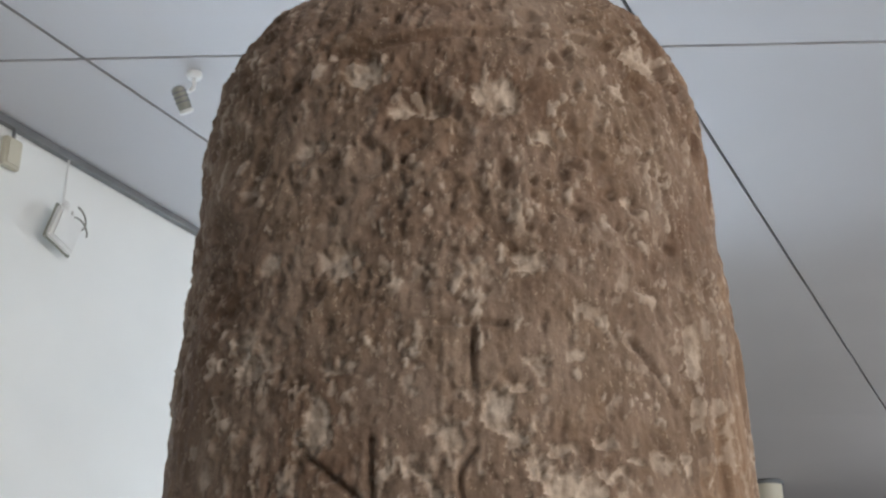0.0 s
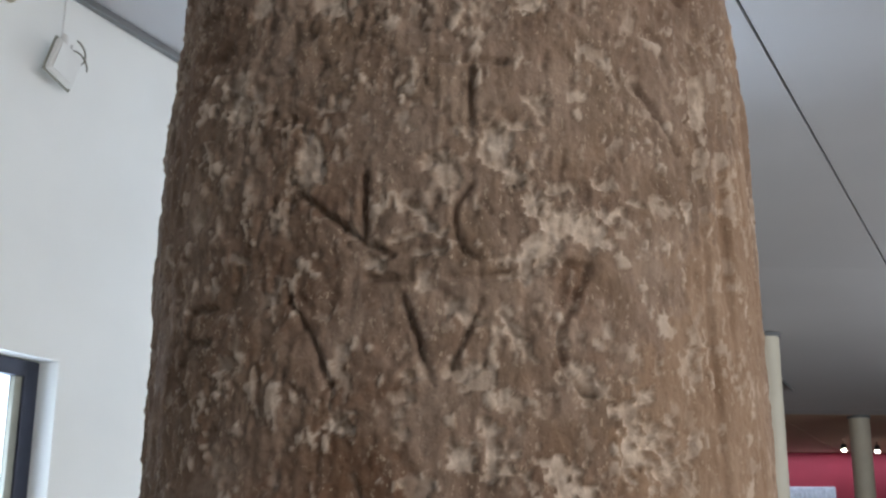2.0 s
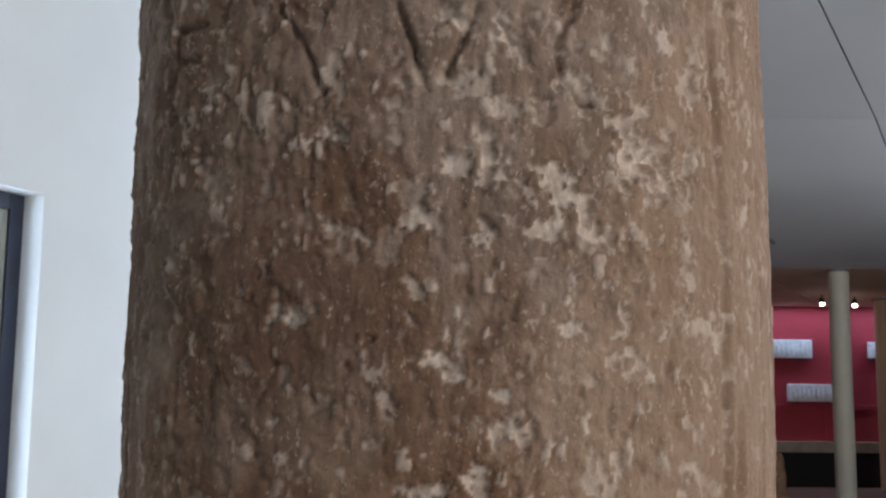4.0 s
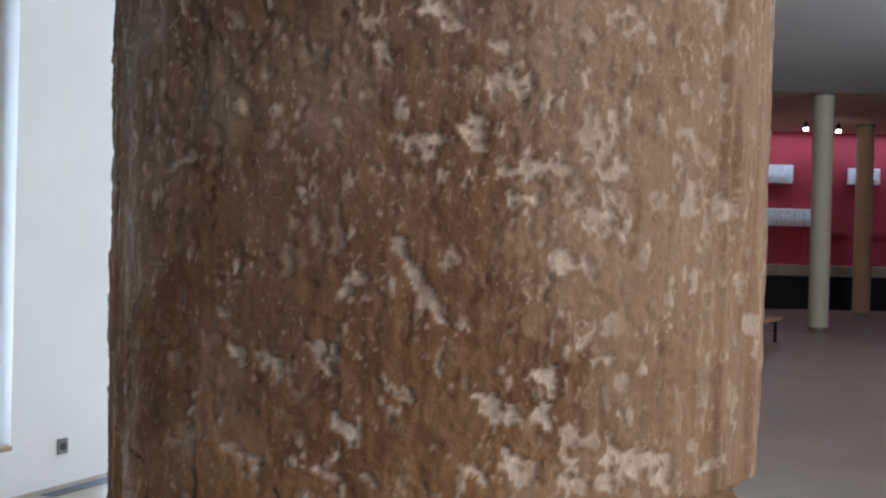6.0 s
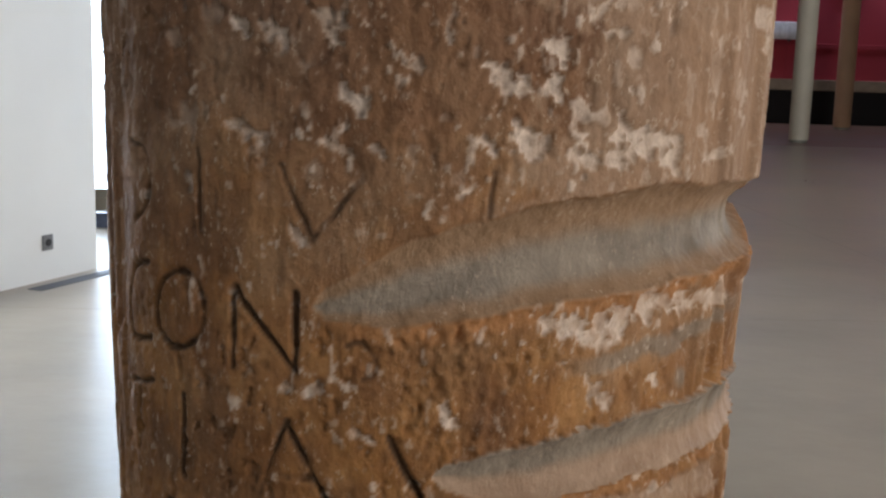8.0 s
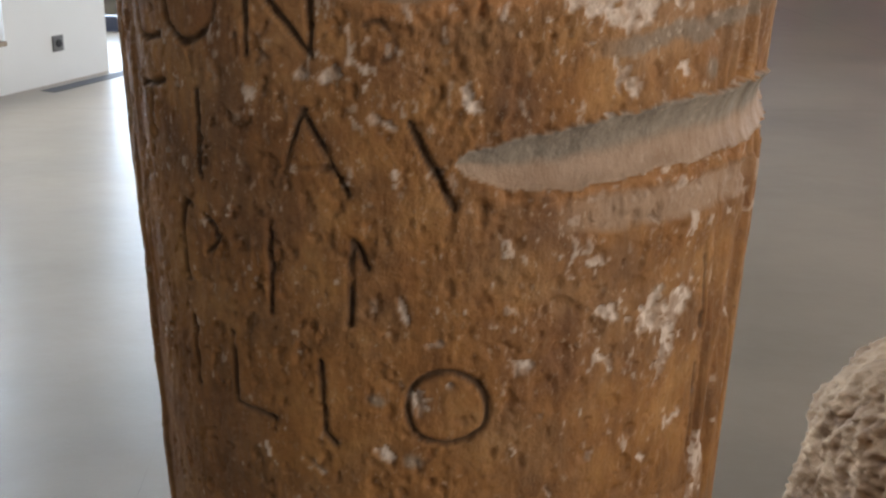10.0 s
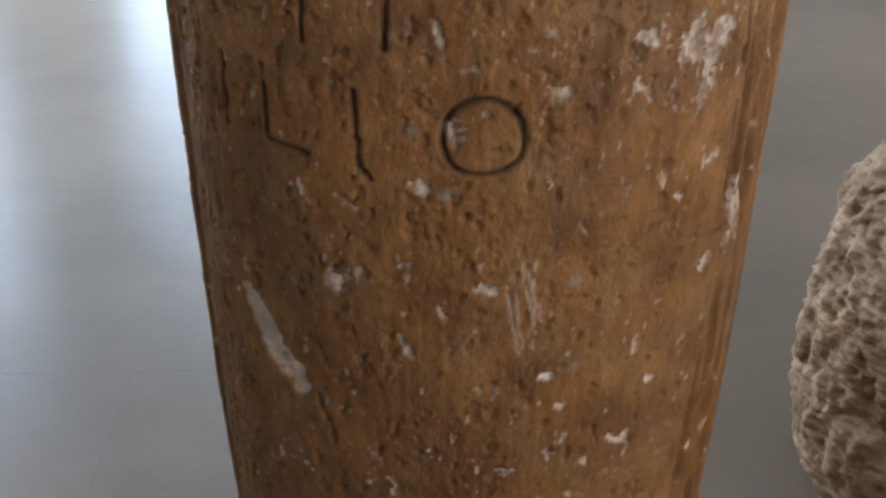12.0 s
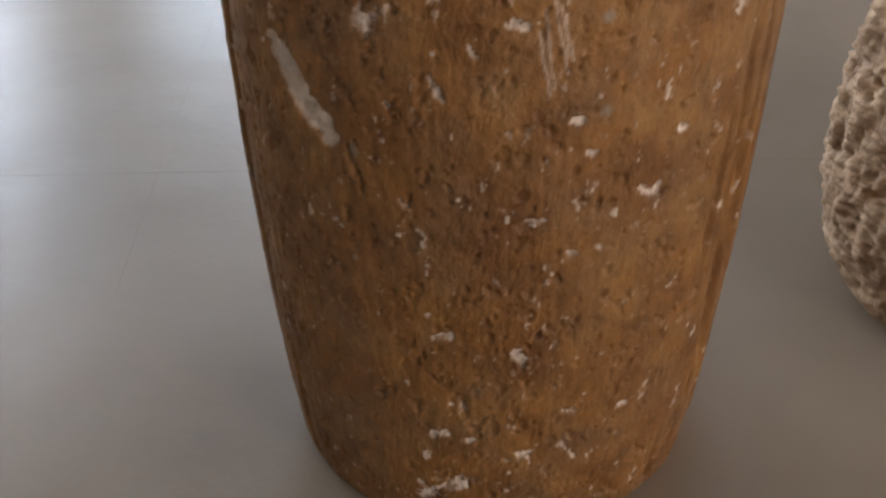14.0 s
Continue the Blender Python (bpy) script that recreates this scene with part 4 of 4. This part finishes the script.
def stone_mat():
    m = bpy.data.materials.new("weathered_inscribed_limestone")
    m.use_nodes = True
    nt = m.node_tree
    N, K = nt.nodes, nt.links
    b = N["Principled BSDF"]
    tc = N.new("ShaderNodeTexCoord")
    sep = N.new("ShaderNodeSeparateXYZ")
    K.new(tc.outputs["Object"], sep.inputs[0])

    def tex(scale, detail=6, stretch=1.0, rough=0.6):
        mp = N.new("ShaderNodeMapping")
        mp.inputs["Scale"].default_value = (1, 1, stretch)
        K.new(tc.outputs["Object"], mp.inputs["Vector"])
        n = N.new("ShaderNodeTexNoise")
        n.inputs["Scale"].default_value, n.inputs["Detail"].default_value, n.inputs["Roughness"].default_value = scale, detail, rough
        K.new(mp.outputs["Vector"], n.inputs["Vector"])
        return n.outputs["Fac"]

    def ramp(fac, *stops):
        r = N.new("ShaderNodeValToRGB")
        e = r.color_ramp.elements
        while len(e) < len(stops):
            e.new(0.5)
        for q, (p, c) in zip(e, stops):
            q.position, q.color = p, (*c, 1)
        K.new(fac, r.inputs["Fac"])
        return r.outputs["Color"]

    def mixc(fac, a, c, kind="MIX"):
        x = N.new("ShaderNodeMix")
        x.data_type, x.blend_type = "RGBA", kind
        if isinstance(fac, float):
            x.inputs["Factor"].default_value = fac
        else:
            K.new(fac, x.inputs["Factor"])
        for s, v in ((x.inputs["A"], a), (x.inputs["B"], c)):
            if isinstance(v, tuple):
                s.default_value = (*v, 1)
            else:
                K.new(v, s)
        return x.outputs["Result"]

    def attr(name):
        a = N.new("ShaderNodeAttribute")
        a.attribute_name = name
        return a.outputs["Fac"]

    def calc(op, a, c):
        x = N.new("ShaderNodeMath")
        x.operation = op
        x.use_clamp = True
        for s, v in zip(x.inputs, (a, c)):
            if isinstance(v, (int, float)):
                s.default_value = v
            else:
                K.new(v, s)
        return x.outputs[0]

    hz = N.new("ShaderNodeMapRange")
    hz.inputs["From Min"].default_value, hz.inputs["From Max"].default_value = 0.9, 2.1
    cloud = tex(4.5, 4)
    wob = N.new("ShaderNodeMath")
    wob.operation = "MULTIPLY_ADD"
    K.new(cloud, wob.inputs[0])
    wob.inputs[1].default_value = 0.7
    K.new(sep.outputs["Z"], wob.inputs[2])
    K.new(wob.outputs[0], hz.inputs["Value"])
    skin = tex(16, 8)
    grain = tex(70, 6, 0.45)
    foot = ramp(skin, (0.30, STONE_FOOT[0]), (0.50, STONE_FOOT[1]), (0.70, STONE_FOOT[2]))
    mid = ramp(skin, (0.30, STONE_MID[0]), (0.50, STONE_MID[1]), (0.70, STONE_MID[2]))
    head = ramp(skin, (0.30, STONE_HEAD[0]), (0.50, STONE_HEAD[1]), (0.70, STONE_HEAD[2]))
    t1 = N.new("ShaderNodeMapRange")
    t1.inputs["From Min"].default_value, t1.inputs["From Max"].default_value = 0.15, 0.45
    K.new(hz.outputs["Result"], t1.inputs["Value"])
    t2 = N.new("ShaderNodeMapRange")
    t2.inputs["From Min"].default_value, t2.inputs["From Max"].default_value = 0.55, 1.0
    K.new(hz.outputs["Result"], t2.inputs["Value"])
    col = mixc(t2.outputs["Result"], mixc(t1.outputs["Result"], foot, mid), head)
    # darker brown crust in clouds, streaked upright
    crust = ramp(tex(9, 6, 0.7), (0.46, (0, 0, 0)), (0.62, (1, 1, 1)))
    col = mixc(calc("MULTIPLY", crust, calc("SUBTRACT", calc("ADD", 0.40, calc("MULTIPLY", t1.outputs["Result"], 0.26)), calc("MULTIPLY", t2.outputs["Result"], 0.28))), col, STONE_CRUST)
    streak = ramp(tex(120, 4, 0.07), (0.42, (0.80, 0.80, 0.80)), (0.62, (1.12, 1.12, 1.12)))
    col = mixc(0.09, col, streak, "MULTIPLY")
    mottle = ramp(tex(11, 7, 1.0, 0.68), (0.47, (0, 0, 0)), (0.60, (1, 1, 1)))
    col = mixc(calc("MULTIPLY", mottle, 0.28), col, ramp(tex(38, 6), (0.36, (0.135, 0.083, 0.044)), (0.66, (0.232, 0.152, 0.086))))
    speck = ramp(grain, (0.33, (0.62, 0.60, 0.58)), (0.50, (1, 1, 1)), (0.70, (1.22, 1.2, 1.18)))
    col = mixc(0.6, col, speck, "MULTIPLY")
    pock = ramp(tex(155, 3, 0.8), (0.27, (0.38, 0.34, 0.32)), (0.37, (1, 1, 1)))
    col = mixc(0.5, col, pock, "MULTIPLY")
    col = mixc(calc("MULTIPLY", attr("patina"), 0.55), col, ramp(tex(26, 6), (0.35, (0.115, 0.048, 0.022)), (0.68, (0.185, 0.088, 0.042))))
    col = mixc(attr("orange"), col, (0.36, 0.165, 0.062))
    trough = ramp(tex(40, 5), (0.35, (0.24, 0.145, 0.078)), (0.65, (0.33, 0.21, 0.125)))
    col = mixc(attr("wear"), col, trough)
    col = mixc(attr("tan"), col, ramp(tex(30, 6), (0.32, (0.30, 0.19, 0.118)), (0.68, (0.41, 0.28, 0.188))))
    col = mixc(attr("grey"), col, ramp(tex(34, 6), (0.35, (0.185, 0.150, 0.114)), (0.65, (0.31, 0.255, 0.193))))
    dots = ramp(tex(230, 3, 0.62), (0.595, (0, 0, 0)), (0.65, (1, 1, 1)))
    where = ramp(tex(24, 4), (0.42, (0.12, 0.12, 0.12)), (0.62, (1, 1, 1)))
    col = mixc(calc("MULTIPLY", calc("MULTIPLY", dots, where), calc("MULTIPLY", hz.outputs["Result"], 0.6)), col, (0.60, 0.48, 0.36))
    palec = ramp(tex(60, 6), (0.30, STONE_PALE[0]), (0.68, STONE_PALE[1]))
    col = mixc(calc("MULTIPLY", attr("pale"), 0.90), col, palec)
    # darkens the cuts: fill of the low letters, painted shade of the high
    col = mixc(calc("MULTIPLY", attr("dark_tint"), 0.78), col, (0.045, 0.026, 0.015))
    K.new(col, b.inputs["Base Color"])
    ro = N.new("ShaderNodeMapRange")
    ro.inputs["To Min"].default_value, ro.inputs["To Max"].default_value = 0.50, 0.85
    K.new(calc("MAXIMUM", hz.outputs["Result"], attr("pale")), ro.inputs["Value"])
    K.new(calc("SUBTRACT", ro.outputs["Result"], calc("MULTIPLY", attr("wear"), 0.16)), b.inputs["Roughness"])
    b.inputs["Specular IOR Level"].default_value = 0.28
    b1, b2 = N.new("ShaderNodeBump"), N.new("ShaderNodeBump")
    b1.inputs["Strength"].default_value, b1.inputs["Distance"].default_value = 0.75, 0.0035
    b2.inputs["Strength"].default_value, b2.inputs["Distance"].default_value = 0.35, 0.0012
    K.new(tex(130, 5, 0.7, 0.65), b1.inputs["Height"])
    K.new(tex(420, 3), b2.inputs["Height"])
    K.new(b1.outputs["Normal"], b2.inputs["Normal"])
    K.new(b2.outputs["Normal"], b.inputs["Normal"])
    return m


STONE_FOOT = ((0.140, 0.058, 0.015), (0.220, 0.096, 0.026), (0.292, 0.142, 0.042))
STONE_MID = ((0.205, 0.085, 0.024), (0.305, 0.139, 0.043), (0.392, 0.203, 0.074))
STONE_HEAD = ((0.20, 0.136, 0.099), (0.28, 0.200, 0.150), (0.37, 0.277, 0.216))
STONE_CRUST = (0.132, 0.056, 0.025)
STONE_PALE = ((0.50, 0.39, 0.30), (0.76, 0.64, 0.53))

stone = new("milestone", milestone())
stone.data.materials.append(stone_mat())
stone.matrix_world = pose(AXIS_X, AXIS_Y, -SUNK)
tagged(stone, "tall weathered brown limestone milestone with worn carved Latin letters", "milestone")


# ---- the porous boulder beside it ----
def boulder():
    n, k = 300, 260
    a = np.linspace(0, 2 * np.pi, n, endpoint=False)
    h = np.linspace(0, 1, k)
    A, H = np.meshgrid(a, h)
    A, H = A.ravel(), H.ravel()
    Z = H * 0.585
    prof = np.interp(Z, [0, 0.04, 0.08, 0.12, 0.16, 0.20, 0.24, 0.28, 0.32, 0.36, 0.40, 0.44, 0.48, 0.52, 0.55, 0.575, 0.585], [0.318, 0.340, 0.348, 0.353, 0.350, 0.343, 0.340, 0.345, 0.340, 0.337, 0.334, 0.323, 0.303, 0.262, 0.19, 0.09, 0.02])
    x, y = np.cos(A), np.sin(A)
    X, Y = prof * x, prof * y
    d = 0.03 * (fbm(X * 4 + 9, Y * 4, Z * 4, 3, 201) - 0.5) + 0.034 * (fbm(X * 14, Y * 14, Z * 14, 3, 205) - 0.5)
    d += 0.020 * (fbm(X * 60, Y * 48, Z * 48, 3, 209, 0.6) - 0.5) + 0.012 * (fbm(X * 150, Y * 150, Z * 150, 2, 213, 0.6) - 0.5)
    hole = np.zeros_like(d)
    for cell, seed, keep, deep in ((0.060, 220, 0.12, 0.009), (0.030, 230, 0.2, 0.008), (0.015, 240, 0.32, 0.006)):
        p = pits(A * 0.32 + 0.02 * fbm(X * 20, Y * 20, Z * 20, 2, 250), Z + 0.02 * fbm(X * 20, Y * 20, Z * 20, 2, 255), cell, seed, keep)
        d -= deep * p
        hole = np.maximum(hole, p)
    d *= smooth01(H, 0, 0.04) * smooth01(1 - H, 0, 0.05)
    r = prof + d
    co = np.stack([r * x, r * y, Z], -1)
    i = np.arange(k - 1)[:, None] * n
    j = np.arange(n)[None, :]
    j1 = (j + 1) % n
    q = np.stack([i + j, i + j1, i + n + j1, i + n + j], -1).reshape(-1, 4)
    me = bpy.data.meshes.new("boulder")
    me.vertices.add(len(co))
    me.vertices.foreach_set("co", co.ravel())
    me.loops.add(q.size + 2 * n)
    me.loops.foreach_set("vertex_index", np.concatenate([q.ravel(), np.arange(n)[::-1], (k - 1) * n + np.arange(n)]))
    me.polygons.add(len(q) + 2)
    me.polygons.foreach_set("loop_start", np.concatenate([np.arange(len(q)) * 4, [q.size, q.size + n]]))
    me.update(calc_edges=True)
    me.polygons.foreach_set("use_smooth", np.ones(len(q) + 2, dtype=bool))
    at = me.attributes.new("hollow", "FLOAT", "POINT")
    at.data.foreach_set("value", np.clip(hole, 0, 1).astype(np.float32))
    me.validate()
    return me


TUFA = mat("porous_travertine", (0.48, 0.335, 0.205), 0.9, vary=0.15, scale=13, bump=0.6, bscale=150, second=(0.27, 0.162, 0.083), depth=0.004)
nt = TUFA.node_tree
# the hollow mask mixes the pits towards darker brown
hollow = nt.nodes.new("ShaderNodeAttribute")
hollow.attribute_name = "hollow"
dark_tint = nt.nodes.new("ShaderNodeMix")
dark_tint.data_type = "RGBA"
dark_tint.inputs["B"].default_value = (0.17, 0.10, 0.058, 1)
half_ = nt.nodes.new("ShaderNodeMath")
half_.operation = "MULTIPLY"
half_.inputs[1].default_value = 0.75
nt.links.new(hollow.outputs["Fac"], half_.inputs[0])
nt.links.new(half_.outputs[0], dark_tint.inputs["Factor"])
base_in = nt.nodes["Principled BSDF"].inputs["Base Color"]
nt.links.new(base_in.links[0].from_socket, dark_tint.inputs["A"])
nt.links.new(dark_tint.outputs["Result"], base_in)
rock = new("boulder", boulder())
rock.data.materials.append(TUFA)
rock.matrix_world = pose(0.869, 1.457, 0, 0, 0, 20)
tagged(rock, "rough porous pale brown travertine boulder standing on the floor", "stone")
